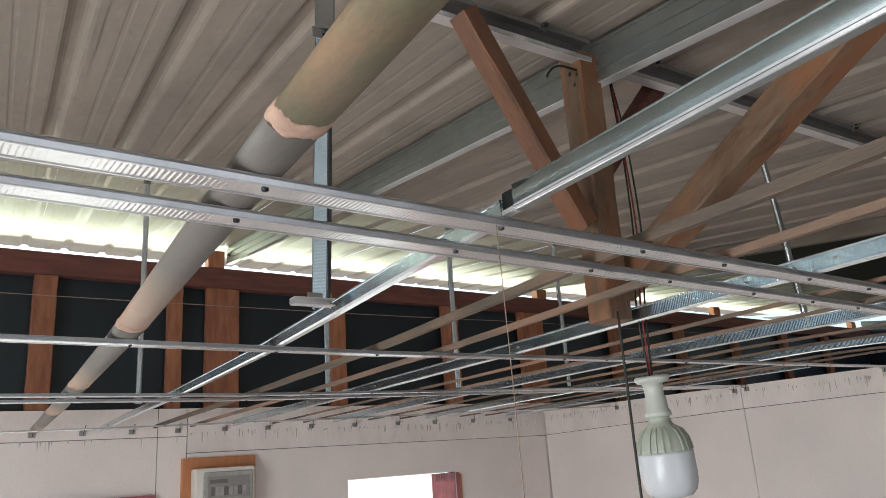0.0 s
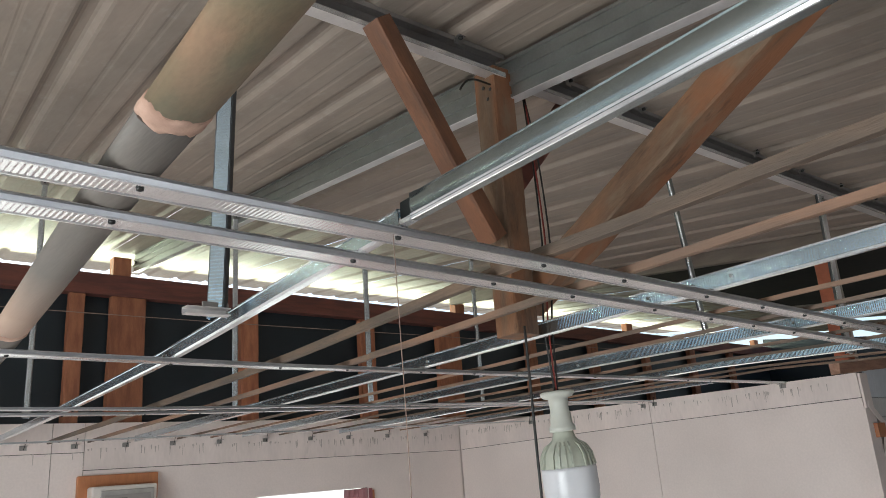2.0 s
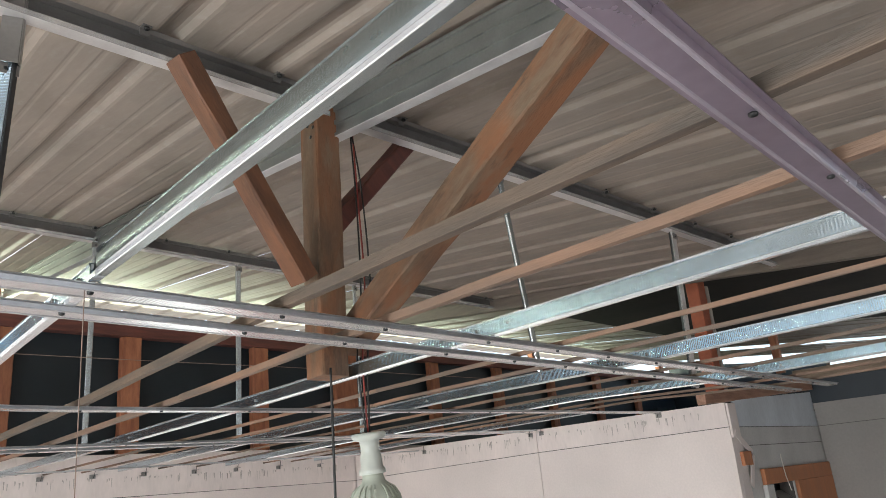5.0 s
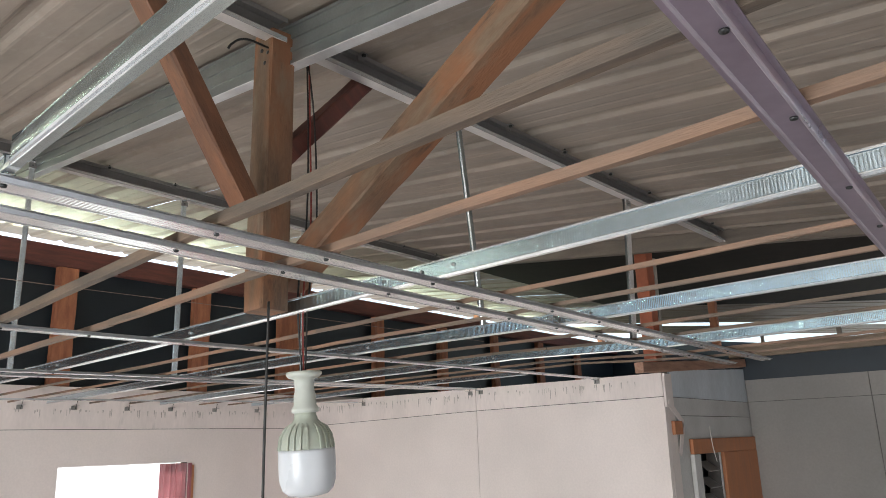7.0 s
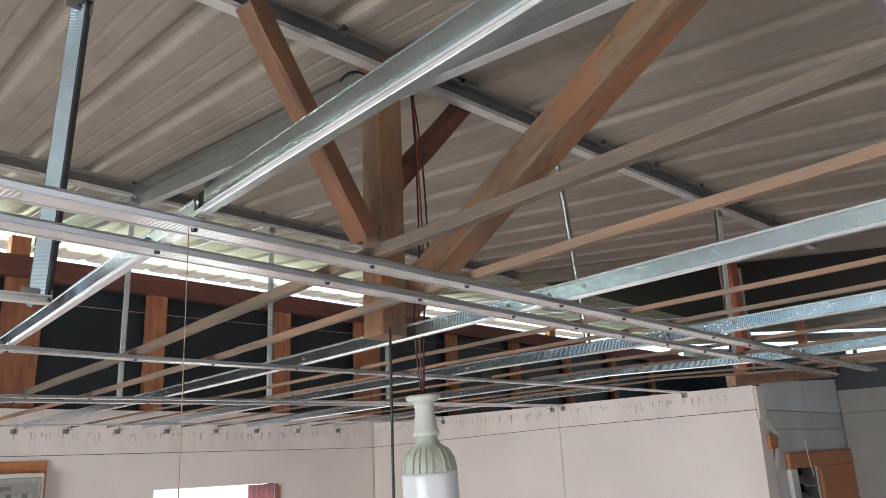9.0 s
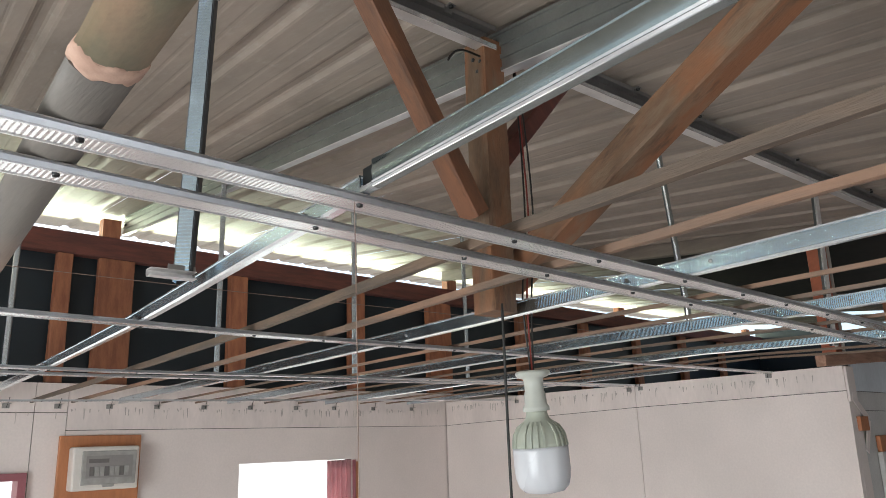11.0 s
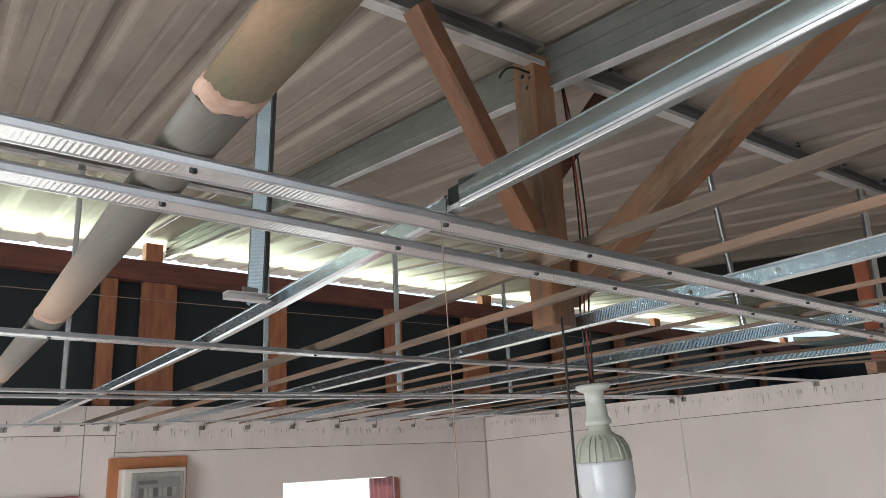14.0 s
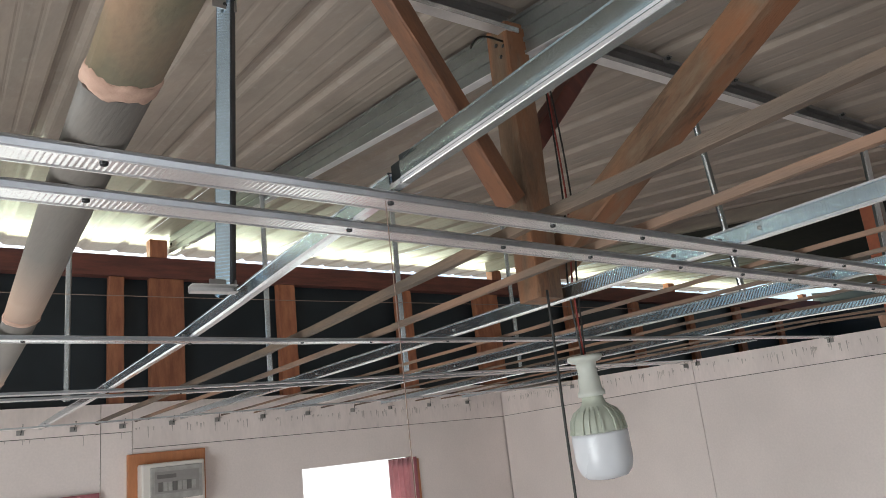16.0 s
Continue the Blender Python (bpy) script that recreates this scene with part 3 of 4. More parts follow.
def plank(p0, p1, w, h, up=(0, 0, 1), wobble=0.0015, seed=0):
    """A sawn timber with slightly uneven edges."""
    rnd = random.Random(seed)
    bm = bmesh.new()
    a, s, u = frame_of(p0, p1, up)
    n = max(3, int((Vector(p1) - Vector(p0)).length / 0.08))
    c = 0.004
    rings = []
    for k in range(n + 1):
        p = Vector(p0).lerp(Vector(p1), k / n)
        q = []
        for x, y in ((-w / 2 + c, -h / 2), (w / 2 - c, -h / 2), (w / 2, -h / 2 + c), (w / 2, h / 2 - c), (w / 2 - c, h / 2), (-w / 2 + c, h / 2), (-w / 2, h / 2 - c), (-w / 2, -h / 2 + c)):
            q.append(bm.verts.new(p + s * (x + rnd.uniform(-wobble, wobble)) + u * (y + rnd.uniform(-wobble, wobble))))
        rings.append(q)
    for r0, r1 in zip(rings, rings[1:]):
        for i in range(8):
            bm.faces.new((r0[i], r0[(i + 1) % 8], r1[(i + 1) % 8], r1[i]))
    bm.faces.new(rings[0][::-1]), bm.faces.new(rings[-1])
    return bm


def lay(bm, p0, p1, up=(0, 0, 1)):
    """An upright local frame for a timber, so that its grain runs along it: returns the object matrix and moves the mesh into it."""
    a, s, u = frame_of(p0, p1, up)
    m = Matrix((s, u, a)).transposed().to_4x4()
    m.translation = Vector(p0)
    bm.transform(m.inverted())
    return m


def timber(name, p0, p1, w, h, material, parent, up=(0, 0, 1), label="", seed=0):
    bm = plank(p0, p1, w, h, up, seed=seed)
    m = lay(bm, p0, p1, up)
    ob = part(name, bm, material, parent, label)
    ob.matrix_basis = m
    return ob


post = thing("timber_post", "brown sawn timber post with diagonal braces holding the rafter", "post")
PX, PY = 0.882, 1.045
timber("upright", (PX, PY, 2.288), (PX + 0.010, PY + 0.004, 2.926), 0.066, 0.070, TIMBER_PALE, post, (SKEW, 1, 0), "weathered square upright", 3)
timber("brace", (0.818, 1.030, 2.492), (0.519, 1.022, 2.916), 0.046, 0.048, TIMBER, post, (0, 1, 0), "", 4)
timber("brace", (0.905, 1.062, 2.62), (1.20, 1.066, 2.940), 0.040, 0.060, REDPLATE, post, (0, 1, 0), "dark red brace", 5)
timber("brace", (0.992, 1.10, 2.380), (0.789, 0.09, 2.811), 0.064, 0.064, TIMBER_PALE, post, (0, 0, 1), "thick weathered brace", 6)

for y, z in ((1.030, 2.868), (1.052, 2.880), (1.040, 2.846)):
    bm = lathe([(0.001, -0.003), (0.0045, -0.002), (0.005, 0.001), (0.002, 0.004)], 10)
    bm.transform(pose(0.857, y, z, 0, 90, 0))
    part("nail", bm, SCREW, post)

# ---- suspended ceiling frame: furring along x, carrying channels and bamboo along y ----


def furring(y0, x0, x1, skew=0.0, drop=0.0, material=STEEL_FUR, label="bright galvanised furring channel screwed under the ceiling frame", screws=()):
    ob = thing("furring_channel", label, "furring channel", "furring channels of the ceiling frame")
    pts = [(x, y0 + skew * x, gz(y0, x) - drop) for x in np.linspace(x0, x1, 9)]
    # Light and shade split by colour: bright face and beads, darker sides.
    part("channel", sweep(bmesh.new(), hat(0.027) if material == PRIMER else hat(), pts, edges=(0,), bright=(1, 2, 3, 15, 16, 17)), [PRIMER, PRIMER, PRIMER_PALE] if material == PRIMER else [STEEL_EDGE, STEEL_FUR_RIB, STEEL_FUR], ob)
    for x in screws:
        bm = lathe([(0.0012, -0.0026), (0.0034, -0.0018), (0.0038, 0.0005)], 10)
        bmesh.ops.translate(bm, verts=bm.verts[:], vec=(x, y0 + skew * x - 0.006, gz(y0, x) - drop - 0.0003))
        part("screw", bm, SCREW, ob)
    return ob


LINES_M = [0.135, 0.83, 1.46, 2.15, 2.85]
LINES_B = [-0.157, 0.390, 0.580, 1.045, 1.240, 1.68, 1.92, 2.40, 2.62]


def screw_row(y):
    return [gx(v, y) for v in LINES_M + LINES_B]


furring(-0.0585, 0.1, 3.6, 0.010, 0, PRIMER, "lilac-tinted steel furring channel close overhead", screw_row(-0.045))
furring(0.607, -2.6, 2.93, 0.005, 0, STEEL_FUR, screws=screw_row(0.607))
furring(0.705, -2.6, 2.97, 0.02, 0, STEEL_FUR, screws=screw_row(0.705))
furring(1.395, -2.6, 3.66, 0.085, screws=screw_row(1.42))
furring(2.27, -2.6, 3.66, 0.070, screws=screw_row(2.29))
furring(2.43, -2.6, 3.66, 0.050, screws=screw_row(2.45))
furring(3.92, -2.6, 3.66, -0.105, screws=screw_row(3.85))


def lipped_c(w, h, t=0.0012):
    """A C section with a bowed web over a double-ridged rolled foot. Returns the outline and the edges of the ridges."""
    web = [(0.0012, h), (0, h - 0.0012), (0.0004, h - 0.003)]
    web += [(-0.0016 * math.sin(math.pi * k / 9), h - 0.004 - (h - 0.0105) * k / 9) for k in range(10)]
    foot = len(web) - 1
    web += [(-0.0020, 0.0062), (-0.0006, 0.0044), (0.0002, 0.0040), (0.0002, 0.0036), (-0.0018, 0.0030), (-0.0006, 0.0006), (0.0004, 0)]
    ridge = [foot, foot + 1, foot + 5, foot + 6]
    inner = [(w, 0), (w, 0.005), (w - t, 0.005), (w - t, t), (t + 0.001, t), (t + 0.001, h - t), (w - t, h - t), (w - t, h - 0.005), (w, h - 0.005), (w, h)]
    return [(x - w / 2, y) for x, y in web + inner], (1,), ridge


def near_carrying(x0, y0, y1, notch, w=0.010, h=0.031):
    """The carrying channel overhead; its web is torn open at the end, above the foot that runs on."""
    ob = thing("carrying_channel", "teal-grey galvanised carrying channel with a torn open end", "carrying channel", "carrying channels of the ceiling frame")
    line = lambda ys, dx=0.0, dz=0.0: [(gx(x0, y) + dx, y, gz(y, gx(x0, y)) + 0.0098 + dz) for y in ys]
    outline, _, bright = lipped_c(w, h)
    # Foot ridges take the near-white steel as a painted highlight.
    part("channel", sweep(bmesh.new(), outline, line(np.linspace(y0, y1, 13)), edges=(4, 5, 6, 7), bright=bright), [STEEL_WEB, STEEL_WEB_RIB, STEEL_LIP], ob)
    part("foot", sweep(bmesh.new(), [(-0.0062, 0), (0.005, 0), (0.005, 0.0014), (-0.0045, 0.0014), (-0.0045, 0.0058), (-0.0062, 0.0058)], line((y1 + 0.0005, notch))), STEEL_LIP, ob, "rolled foot with its highlight put into the colour")
    # This black plate paints the shadow inside the torn end.
    part("inside", sweep(bmesh.new(), rect(0.0012, h - 0.002), line((y1 + 0.0005, notch + 0.006), 0.0020, 0.0015)), STEEL_SHADOW, ob, "shadow inside the torn channel, put in as a black plate")
    bm = bmesh.new()
    flap = [(0.0, 0.004), (0.030, 0.006), (0.014, 0.0085), (0.0, 0.0095)]
    rows = [[bm.verts.new(Vector(line((y1 - u,), -0.0058 - k * 0.001, h - 0.010 + v)[0])) for u, v in flap] for k in (0, 1)]
    bm.faces.new(rows[0]), bm.faces.new(rows[1][::-1])
    for i in range(4):
        bm.faces.new((rows[0][i], rows[0][(i + 1) % 4], rows[1][(i + 1) % 4], rows[1][i]))
    part("torn_flap", bm, STEEL_SHADOW, ob, "bent dark flap")
    return ob


def carrying(x0, y0, y1, w=0.012, h=0.032, ribbed=STEEL_RIB, web=STEEL_BLUE):
    ob = thing("carrying_channel", "galvanised carrying channel above the furring, tinted blue for reflected sky", "carrying channel", "carrying channels of the ceiling frame")
    pts = [(gx(x0, y), y, gz(y, gx(x0, y)) + 0.0068) for y in np.linspace(y0, y1, 13)]
    outline, marks, foot = rolled_c(w, h, 0.0014, 0.0014, ((0.17, 0.85),), 0.0030)
    # Lips and foot get their highlight from the near-white steel.
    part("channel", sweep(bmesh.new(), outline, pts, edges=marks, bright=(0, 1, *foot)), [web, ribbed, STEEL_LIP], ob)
    for y in (0.53, 0.607, 0.705, 1.42, 2.29, 2.45, 3.85):
        if y0 < y < y1 - 0.02:
            bm = lathe([(0.001, -0.002), (0.0032, -0.0012), (0.0036, 0.001)], 8)
            bm.transform(pose(gx(x0, y + 0.02) - w / 2 - 0.0005, y + 0.02, gz(y, gx(x0, y)) + 0.0068 + h * 0.5, 0, 90, 0))
            part("screw", bm, STEEL_DULL, ob)
    return ob


near_carrying(0.135, -2.6, 0.566, 0.590)
carrying(0.137, 0.594, 4.15, 0.014, 0.025, STEEL_BLUE)
for x0 in LINES_M[1:]:
    carrying(x0, -2.6 if x0 < 2.5 else 1.75, 4.15)


def bamboo(x0, y0, y1, r, nodes, tan_until, lift=0.0):
    """A split bamboo pole with raised nodes."""
    ob = thing("bamboo_batten", "weathered grey-brown bamboo batten with pale nodes, laid across the furring", "bamboo batten", "bamboo battens of the ceiling frame")
    cuts = [y0] + [n for n in nodes if y0 < n < y1] + [y1]
    for a, b in zip(cuts, cuts[1:]):
        bm = bmesh.new()
        outline = [(r * math.cos(t), r * 0.55 * math.sin(t) + r * 0.55) for t in np.linspace(0, 2 * math.pi, 17)[:-1]]
        pts = [(gx(x0, y), y, gz(y, gx(x0, y)) + 0.0070 + lift) for y in np.linspace(a + 0.012, b - 0.012, 7)]
        sweep(bm, outline, pts)
        uv = bm.loops.layers.uv.verify()
        for f in bm.faces:
            for lp in f.loops:
                lp[uv].uv[1] = (lp.vert.co.y - a) / (b - a)
        for f in bm.faces:
            f.smooth = len(f.verts) == 4
        part("culm", bm, BAMBOO_TAN if b <= tan_until else BAMBOO, ob)
    for n in cuts[1:-1]:
        bm = bmesh.new()
        rnd = random.Random(int(n * 1000))
        rings = []
        ph = [rnd.uniform(0, 6.28) for _ in range(6)]
        prof = ((-0.0135, 0.97), (-0.011, 1.02), (-0.006, 1.05), (-0.001, 1.03), (0.004, 1.06), (0.009, 1.04), (0.0125, 1.0), (0.0135, 0.96))
        for k, (o, g) in enumerate(prof):
            ring = []
            for t in np.linspace(0, 2 * math.pi, 49)[:-1]:
                y = n + o + 0.0030 * math.sin(5 * t + ph[k % 2]) + 0.0016 * math.sin(11 * t + ph[2 + k % 3]) + rnd.uniform(-0.0007, 0.0007)
                g2 = g + 0.012 * math.sin(7 * t + ph[k % 5]) + rnd.uniform(-0.006, 0.006)
                ring.append(bm.verts.new((gx(x0, n) + SKEW * (y - n) + r * g2 * math.cos(t), y, gz(y, gx(x0, n)) + 0.0070 + lift + r * 0.55 + r * 0.55 * g2 * math.sin(t))))
            rings.append(ring)
        for p, q in zip(rings, rings[1:]):
            for i in range(48):
                bm.faces.new((p[i], p[(i + 1) % 48], q[(i + 1) % 48], q[i])).smooth = True
        bm.faces.new(rings[0][::-1]), bm.faces.new(rings[-1])
        part("node", bm, NODE, ob, "pale ragged node")
    return ob


bamboo(-0.163, -1.2, 4.1, 0.0262, [-0.35, 0.487, 1.30, 2.15, 3.0], 0.5)


def batten(x0, y0, y1, w, h, seed):
    ob = thing("timber_batten", "thin grey-brown sawn timber batten laid across the furring", "batten", "timber battens of the ceiling frame")
    rnd = random.Random(seed)
    cuts = [y0, y0 + 1.6 + rnd.uniform(0, 0.4), y1]
    for a, b in zip(cuts, cuts[1:]):
        bm = bmesh.new()
        rings = []
        for y in np.linspace(a + 0.001, b - 0.001, 15):
            x, z = gx(x0, y) + rnd.uniform(-0.0015, 0.0015), gz(y, gx(x0, y)) + 0.0072 + rnd.uniform(0, 0.0012)
            rings.append([bm.verts.new((x + p * w / 2 * rnd.uniform(0.94, 1.04), y, z + q * h)) for p, q in ((-1, 0.06), (-0.9, 0), (0.9, 0), (1, 0.06), (1, 1), (-1, 1))])
        for p, q in zip(rings, rings[1:]):
            for i in range(6):
                bm.faces.new((p[i], p[(i + 1) % 6], q[(i + 1) % 6], q[i]))
        bm.faces.new(rings[0][::-1]), bm.faces.new(rings[-1])
        bm.transform(Matrix.Rotation(radians(90), 4, "X"))
        length = part("length", bm, BATTEN_GREY if seed % 5 == 0 else BATTEN, ob)
        length.rotation_euler = (radians(-90), 0, 0)
    return ob


for k, x0 in enumerate(LINES_B[1:]):
    batten(x0, -0.16 - 0.25 * (k % 3), 4.1, (0.014, 0.0125)[k] if k < 2 else 0.0085, (0.0155, 0.0125)[k] if k < 2 else 0.0085, 40 + k)

# ---- hangers ----


def hanger(x, y, z0, z1, w=0.026, d=0.016, material=STEEL_RIB, lean=0.0, face=(0.4, 1, 0)):
    ob = thing("ceiling_hanger", "upright galvanised channel hanger between purlin and ceiling frame", "hanger", "ceiling hangers")
    o = [(-w / 2, 0.003), (-w / 2 + 0.003, 0), (w / 2 - 0.003, 0), (w / 2, 0.003), (w / 2, d), (w / 2 - 0.0014, d), (w / 2 - 0.0014, 0.0014), (-w / 2 + 0.0014, 0.0014), (-w / 2 + 0.0014, d), (-w / 2, d)]
    # Folds are lit or shaded by colour, and the side walls shaded.
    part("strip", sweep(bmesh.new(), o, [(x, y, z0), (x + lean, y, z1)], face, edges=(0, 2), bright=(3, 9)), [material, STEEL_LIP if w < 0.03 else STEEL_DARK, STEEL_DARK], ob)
    x_foot = x
    for x, z in ((x_foot, z0 + 0.012), (x_foot + lean, z1 - 0.02)):
        tab = part("tab", box((x - w * 0.75, y - 0.004, z - 0.010), (x + w * 0.75, y - 0.0015, z + 0.012), 0.0008), STEEL_DULL, ob)
        bm = lathe([(0.001, -0.002), (0.003, -0.0012), (0.0034, 0.001)], 8)
        bm.transform(pose(x, y - 0.0045, z, -90, 0, 0))
        part("screw", bm, SCREW, tab)
    return ob


hanger(0.206, 1.085, 2.285, roof_z(1.085) - 0.145, 0.030, 0.016, STEEL_HANGER, 0.019, (1.1, 1, 0))
bm = sweep(bmesh.new(), c_shape(0.036, 0.024, 0.0014), [(0.226, 1.073, roof_z(1.085) - 0.155), (0.229, 1.073, roof_z(1.085) - 0.003)], (0.4, 1, 0))
solid("hanger_bracket", bm, STEEL_DULL, "dull steel bracket joining a hanger to the roof", "bracket")
for x, y, w in ((0.33, 2.66, 0.017), (1.70, 2.66, 0.022), (1.05, 2.66, 0.020), (2.40, 2.66, 0.018)):
    hanger(x, y, gz(y, x) + 0.014, roof_z(y) - 0.062, w, 0.015, STEEL_STRIP)
hanger(1.560, 0.965, gz(0.96, 1.5) + 0.014, roof_z(0.96) - 0.062, 0.016, 0.010, STEEL, -0.085)
hanger(2.41, 0.915, gz(0.91, 2.4) + 0.014, roof_z(0.91) - 0.062, 0.024, 0.014, STEEL_FLANGE, 0.055)
bm = sweep(bmesh.new(), c_shape(0.022, 0.012, 0.0014), [(0.146, 1.062, 2.281), (0.216, 1.058, 2.281)])
solid("cleat", bm, STEEL_FLANGE, "short bright steel cleat at the foot of a hanger", "cleat")

# ---- studs and film over the far wall ----
stud_wall = tagged(new("stud_wall"), "red-brown timber studs and plate over the far wall, backed with black film", "stud wall", "", "structure")
part("top_plate", box((-3.4, 4.225, 3.10), (9.4, 4.30, 3.22), 0.003), REDPLATE, stud_wall, "dark red timber plate")
for x0, x1 in ((-0.95, -0.86), (-0.45, -0.37), (0.20, 0.31), (0.885, 0.965), (1.105, 1.30), (1.90, 2.02), (2.82, 2.95), (3.56, 3.80), (4.6, 4.72), (5.5, 5.62), (6.4, 6.5), (7.3, 7.42), (8.2, 8.3)):
    p0, p1 = ((x0 + x1) / 2, 4.262, WALL_TOP + 0.002), ((x0 + x1) / 2, 4.262, 3.098)
    timber("stud", p0, p1, 0.05, x1 - x0, REDWOOD, stud_wall, (1, 0, 0), "", int(x0 * 100))
part("film", box((-3.4, 4.308, WALL_TOP - 0.1), (9.4, 4.313, 3.205)), FILM, stud_wall, "black plastic film")
for x, top in ((1.155, 3.33), (3.82, 3.30), (6.20, 3.31), (8.97, 3.30)):
    part("block", box((x - 0.05, 4.235, 3.222), (x + 0.05, 4.30, top), 0.003), REDWOOD, stud_wall)

# ---- over the side walls ----
side = tagged(new("side_frame"), "timber beam and dark film over the side wall", "beam", "", "structure")
part("beam", box((5.04, -3.6, 2.500), (5.12, 1.42, 2.572), 0.003), TANWOOD, side)
part("film", box((5.082, -3.6, 2.30), (5.088, 1.42, 2.502)), FILM_BLUE, side, "dark blue film")
for y, z1, w, m in ((1.50, 2.90, 0.05, REDWOOD), (1.20, 2.70, 0.022, OLDWOOD), (0.74, 2.74, 0.03, OLDWOOD), (0.1, 2.74, 0.03, OLDWOOD)):
    timber("stub", (5.08, y, 2.575), (5.08, y, z1), w, w, m, side, (0, 1, 0))
timber("post", (3.70, 1.39, 2.34), (3.70, 1.39, 3.0), 0.085, 0.07, REDPAINT, side, (0, 1, 0), "red-painted post")
timber("strip", (3.775, 1.38, 2.34), (3.775, 1.38, 2.96), 0.030, 0.05, PALEWOOD, side, (0, 1, 0), "pale timber strip")
loose = solid("timber_plank", plank((3.36, 1.325, 2.338), (5.02, 1.332, 2.462), 0.045, 0.052, seed=9), PLANKWOOD, "brown timber plank lying on the end of the partition", "plank")

# ---- windows and door ----


def window(name, x0, x1, z0, z1, label):
    ob = tagged(new(name), label, "doorway", "", "structure")
    f = 0.036
    bm = bmesh.new()
    for lo, hi in (((x0, 4.19, z1 - f), (x1, 4.29, z1)), ((x0, 4.19, z0), (x1, 4.29, z0 + f)), ((x0, 4.19, z0 + f), (x0 + f, 4.29, z1 - f)), ((x1 - f, 4.19, z0 + f), (x1, 4.29, z1 - f))):
        bm_box(bm, lo, hi)
    part("window_frame", bm, MAROON, ob)
    return ob


window("door_2", -0.28, 0.83, 0.0, 1.955, "maroon-framed open doorway full of white daylight")
win2 = tagged(new("window_1"), "window full of white daylight with a dusty pink curtain", "window", "", "structure")
bm = bmesh.new()
cur = [(2.63 + 0.19 * k / 24, 4.235 + 0.012 * math.sin(k * 1.3)) for k in range(25)]
va = [bm.verts.new((x, y, 0.52)) for x, y in cur]
vb = [bm.verts.new((x, y, 1.945)) for x, y in cur]
for i in range(24):
    bm.faces.new((va[i], va[i + 1], vb[i + 1], vb[i]))
bmesh.ops.solidify(bm, geom=bm.faces[:], thickness=0.002)
part("curtain", bm, CURTAIN, win2, "dusty pink curtain drawn aside")
part("window_frame", box((2.822, 4.20, 0.48), (2.838, 4.29, 1.945), 0.002), MAROON, win2)
part("jamb", box((2.840, 4.205, 0.48), (2.858, 4.222, 1.932), 0.002), ORANGE, win2, "thin tan wooden jamb")

door = tagged(new("door_1"), "orange varnished door frame with open louvres in the dark doorway", "door", "", "structure")
for lo, hi in (((3.965, 1.325, 1.915), (5.062, 1.347, 1.994)), ((4.44, 1.325, 0.0), (5.062, 1.347, 1.914))):
    part("door_frame", box(lo, hi, 0.003), ORANGE, door)
part("jamb", box((3.955, 1.322, 0.0), (4.05, 1.347, 1.914), 0.003), WALL_SHADE, door, "grey-white painted jamb")
# Black sheet added in place of the unlit space behind the louvres.
part("dark_panel", box((4.0, 1.46, 0.0), (4.9, 1.47, 2.0)), FILM, door, "black sheet standing in for the dark behind the louvres")
for k in range(14):
    bm = box((-0.09, -0.045, -0.003), (0.09, 0.045, 0.003))
    bm.transform(pose(4.36, 1.40, 1.84 - 0.09 * k, 35, 0, 0))
    part("louvre", bm, BREAKER, door)

# ---- distribution board ----
db = thing("distribution_board", "white plastic distribution board on an orange wooden backing", "distribution board")
part("backing", box((0.970, 4.195, 1.62), (1.385, 4.22, 2.13), 0.003), ORANGE, db, "orange wooden backing board")
part("case", box((1.016, 4.115, 1.855), (1.350, 4.195, 2.072), 0.010), PLASTIC, db)
cover = part("cover", box((1.058, 4.106, 1.882), (1.332, 4.116, 2.050), 0.004), PLASTIC_GREY, db, "smoked clear cover")
part("latch", box((1.165, 4.100, 1.870), (1.222, 4.107, 1.886), 0.002), PLASTIC_GREY, cover)
rail = part("rail", box((1.078, 4.1035, 1.915), (1.312, 4.1065, 2.025), 0.001), BREAKER, db, "grey panel behind the cover")
for k in range(8):
    part("breaker", box((1.095 + 0.025 * k, 4.0995, 1.925), (1.117 + 0.025 * k, 4.1038, 1.972), 0.001), PLASTIC_GREY if k % 3 else BREAKER_DARK, rail)
part("mark", box((1.09, 4.1020, 1.990), (1.19, 4.1036, 2.010)), BREAKER_DARK, cover, "dark printed strip")

# ---- lamp ----
lamp = thing("hanging_bulb", "unlit white LED bulb with green-grey fins hanging in its holder", "light bulb", at=(0.984, 1.04, 2.169))
lamp.rotation_euler = (radians(0), radians(-4), 0)
part("holder", lathe([(0.022, -0.014), (0.032, -0.011), (0.0375, -0.005), (0.0375, 0.0), (0.033, 0.003), (0.010, 0.004)][::-1] + [(0.0205, -0.026), (0.0205, -0.040), (0.023, -0.046), (0.024, -0.068), (0.0285, -0.074), (0.0285, -0.083), (0.012, -0.085)], 40), LAMP_HOLDER, lamp, "ivory lamp holder")
housing = part("housing", lathe([(0.022, -0.080), (0.023, -0.090), (0.026, -0.099), (0.043, -0.114), (0.052, -0.130), (0.0555, -0.150), (0.057, -0.158), (0.030, -0.159)], 40), LAMP_GREEN, lamp, "green-grey housing")
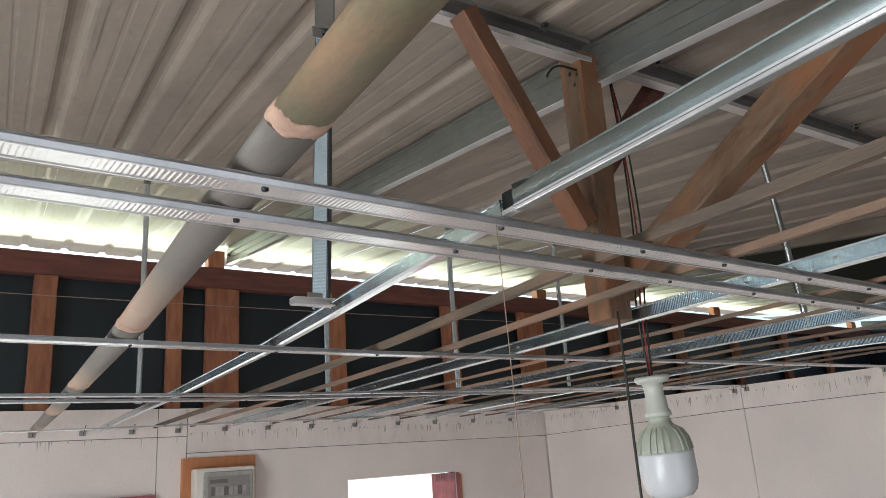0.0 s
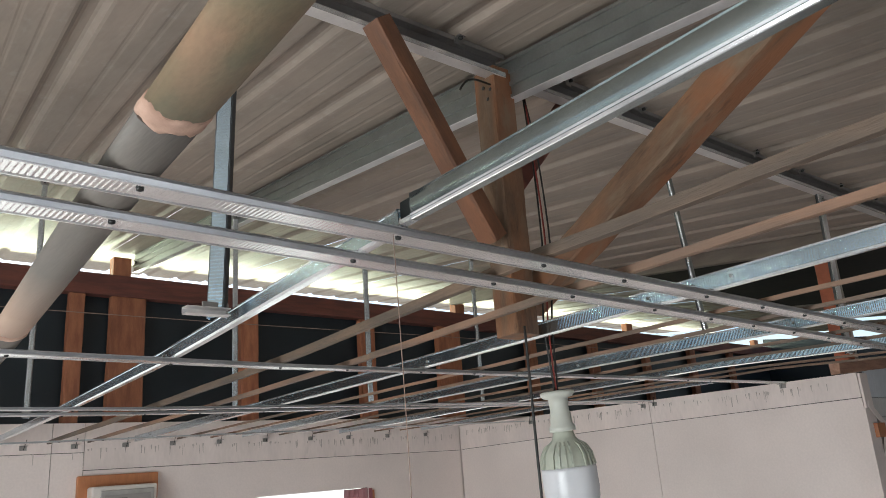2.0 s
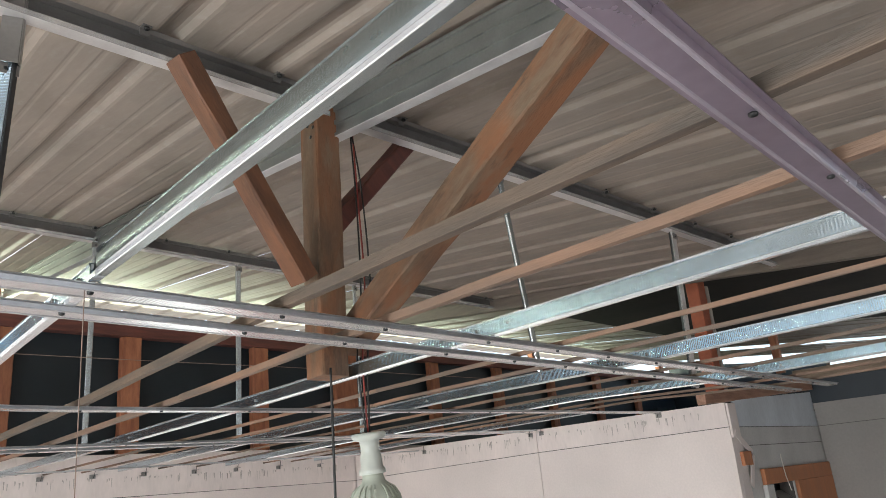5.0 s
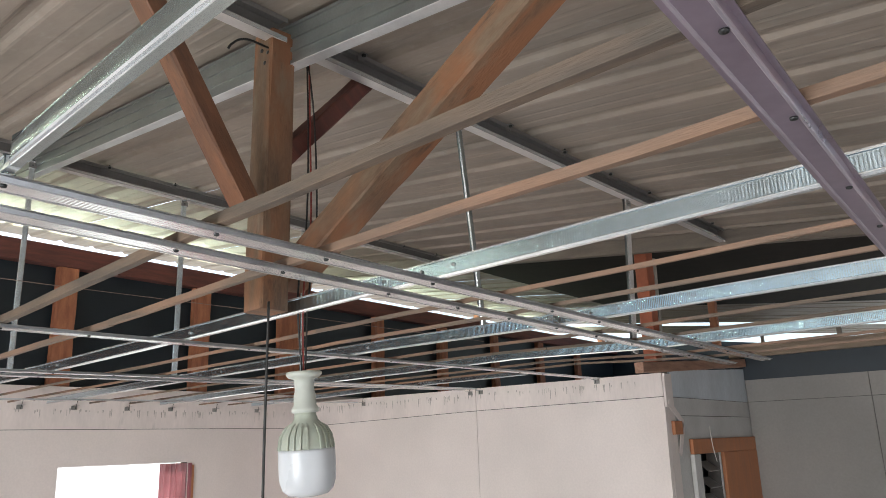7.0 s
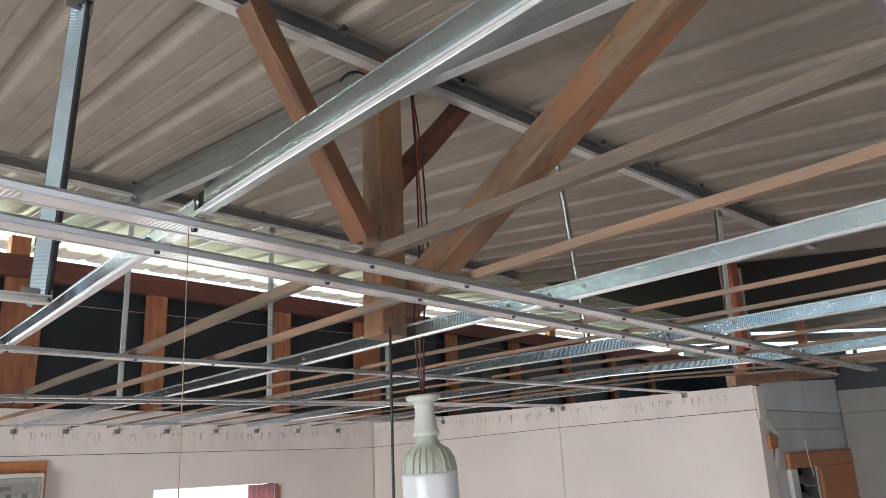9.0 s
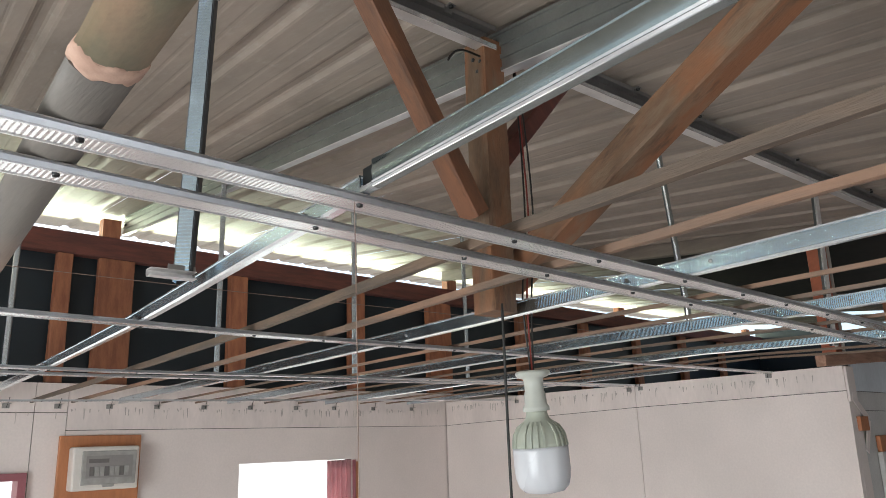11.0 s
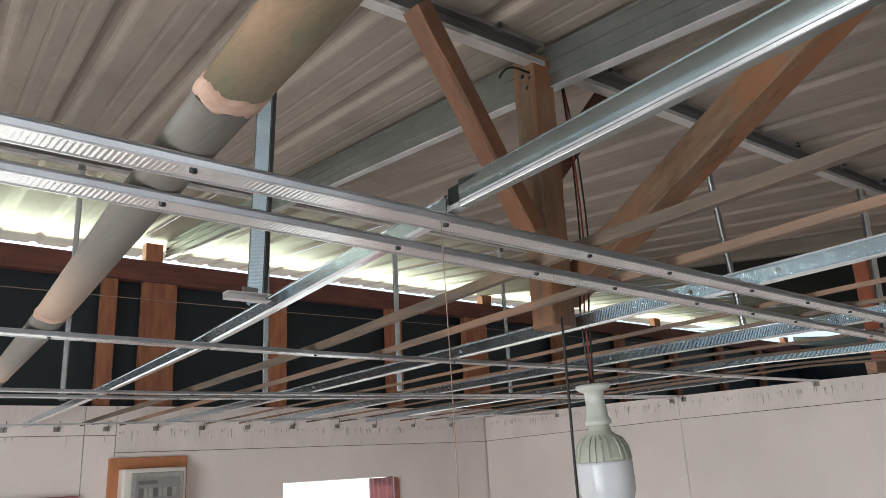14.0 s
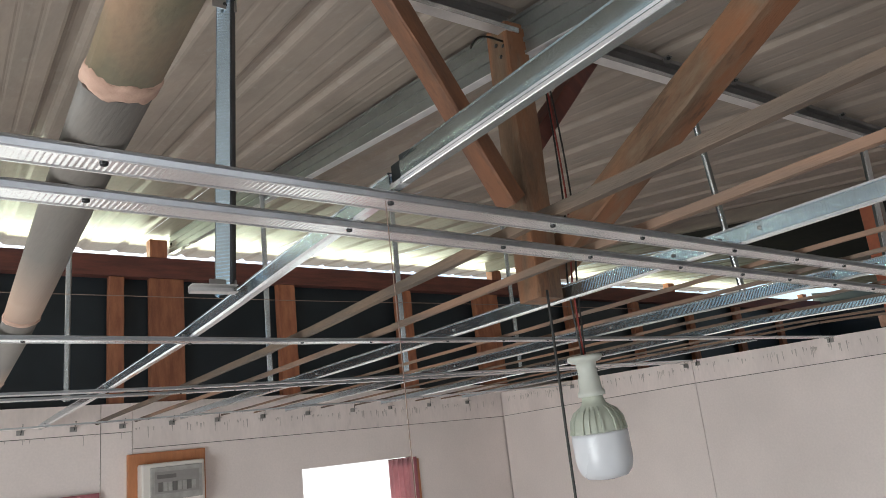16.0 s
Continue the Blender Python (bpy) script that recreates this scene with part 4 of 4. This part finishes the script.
for k in (k for k in range(25) if k % 5 != 2):
    a = 2 * math.pi * k / 25
    bm = bmesh.new()
    pts = [(0.026, -0.1005), (0.046, -0.113), (0.056, -0.130), (0.0595, -0.150), (0.0605, -0.157), (0.052, -0.157), (0.043, -0.120)]
    vs = [[bm.verts.new((r * math.cos(a) - s * math.sin(a), r * math.sin(a) + s * math.cos(a), z)) for r, z in pts] for s in (-0.0019, 0.0019)]
    bm.faces.new(vs[0][::-1]), bm.faces.new(vs[1])
    for i in range(7):
        bm.faces.new((vs[0][i], vs[0][(i + 1) % 7], vs[1][(i + 1) % 7], vs[1][i]))
    part("fin", bm, LAMP_GREEN, housing)
part("diffuser", lathe([(0.030, -0.156), (0.058, -0.157), (0.059, -0.163), (0.059, -0.205), (0.0573, -0.222), (0.052, -0.238), (0.042, -0.248), (0.022, -0.252), (0.005, -0.2525)], 48), DIFFUSER, lamp, "frosted white diffuser")

# ---- cables and strings ----


def cable(name, points, r, material, label, category="cable", group=""):
    pts = [Vector(p) for p in points]
    fine = []
    for k in range(len(pts) - 1):
        p0, p1, p2, p3 = pts[max(0, k - 1)], pts[k], pts[k + 1], pts[min(len(pts) - 1, k + 2)]
        for t in np.linspace(0, 1, 6)[: 6 if k == len(pts) - 2 else 5]:
            fine.append(0.5 * (2 * p1 + (p2 - p0) * t + (2 * p0 - 5 * p1 + 4 * p2 - p3) * t * t + (3 * p1 - p0 - 3 * p2 + p3) * t ** 3))
    bm = rod(bmesh.new(), fine, r, 8)
    for f in bm.faces:
        f.smooth = True
    return solid(name, bm, material, label, category, group)


cable("black_cable", [(0.852, 0.998, 2.30), (0.851, 0.998, 2.15), (0.852, 1.0, 1.9), (0.856, 1.0, 1.2)], 0.0028, BLACK, "black cable hanging straight down beside the bulb")
cable("lamp_wire", [(0.977, 1.03, 2.90), (0.974, 1.02, 2.72), (0.980, 1.02, 2.5), (0.97, 1.03, 2.33), (0.983, 1.04, 2.172)], 0.0021, REDWIRE, "dark red wire running down to the lamp holder", group="lamp wires")
cable("lamp_wire", [(0.972, 1.03, 2.90), (0.987, 1.02, 2.74), (0.997, 1.02, 2.5), (0.985, 1.03, 2.33), (0.988, 1.04, 2.172)], 0.0021, BLACK, "black wire running down to the lamp holder", group="lamp wires")
cable("lamp_wire", [(0.970, 1.03, 2.90), (0.969, 1.02, 2.7), (0.967, 1.02, 2.48), (0.955, 1.03, 2.33), (0.978, 1.04, 2.172)], 0.0021, BLACK, "black wire running down to the lamp holder", group="lamp wires")
cable("pull_cord", [(4.203, 1.310, 2.061), (4.203, 1.310, 2.023), (4.217, 1.310, 1.949), (4.256, 1.310, 1.869)], 0.0022, PLASTIC, "thin white frayed cord hanging in front of the doorway", "cord")
cable("string_line", [(-2.5, 2.4, 2.565), (0.67, 2.4, 2.576), (2.0, 2.4, 2.592), (3.6, 2.4, 2.60)], 0.0014, STRING, "thin tan levelling string stretched across the room", "string")
cable("string_line", [(0.189, 0.604, 2.284), (0.190, 0.60, 2.0), (0.192, 0.6, 1.4)], 0.0006, STRING, "thin tan string hanging from a furring channel", "string")


def wall_clip(x, y, z, turn):
    """A small bent steel clip that holds a channel's end at the wall, with its nail."""
    ob = thing("wall_clip", "small bent steel clip nailed to the wall", "clip", "wall clips", (x, y, z))
    ob.rotation_euler = (0, 0, turn)
    bm = bm_box(bmesh.new(), (-0.017, -0.030, -0.001), (0.017, 0.0, 0.0008))
    bm_box(bm, (-0.017, -0.0012, -0.022), (0.017, 0.0, -0.001))
    part("angle", bm, STEEL_DULL, ob)
    bm = lathe([(0.0015, -0.02), (0.0015, 0.028), (0.004, 0.0285), (0.004, 0.030)], 8)
    bm.transform(pose(0.004, -0.015, 0, 0, 12, 0))
    part("nail", bm, SCREW, ob)
    return ob


for x in (0.24, 0.47, 0.71, 0.95, 1.21, 1.47, 1.75, 2.05, 2.375, 2.67, 3.0, 3.35):
    wall_clip(x, 4.217, 2.29, 0)
for y, z in ((1.72, 2.325), (2.50, 2.318), (2.58, 2.316), (3.49, 2.303)):
    wall_clip(3.687, y, z, radians(-90))

# Loose trim at the partition's end.
trim = thing("corner_trim", "loose white strips of corner trim bent away from the partition's end", "trim")
for p0, p1 in (((3.714, 1.335, 2.183), (3.888, 1.335, 2.075)), ((3.888, 1.335, 2.072), (3.80, 1.335, 1.92)), ((3.66, 1.330, 2.158), (3.64, 1.330, 1.60))):
    part("strip", sweep(bmesh.new(), rect(0.036, 0.006), [p0, p1], (0, 1, 0)), WALL, trim)
part("packing", box((3.725, 1.320, 2.02), (3.83, 1.346, 2.088), 0.002), ORANGE, trim, "piece of orange wood")
cable("wire_end", [(0.860, 1.03, 2.880), (0.800, 1.02, 2.870), (0.772, 1.02, 2.859), (0.753, 1.02, 2.840), (0.746, 1.02, 2.828)], 0.0026, BLACK, "short black wire end curling from the post's top")
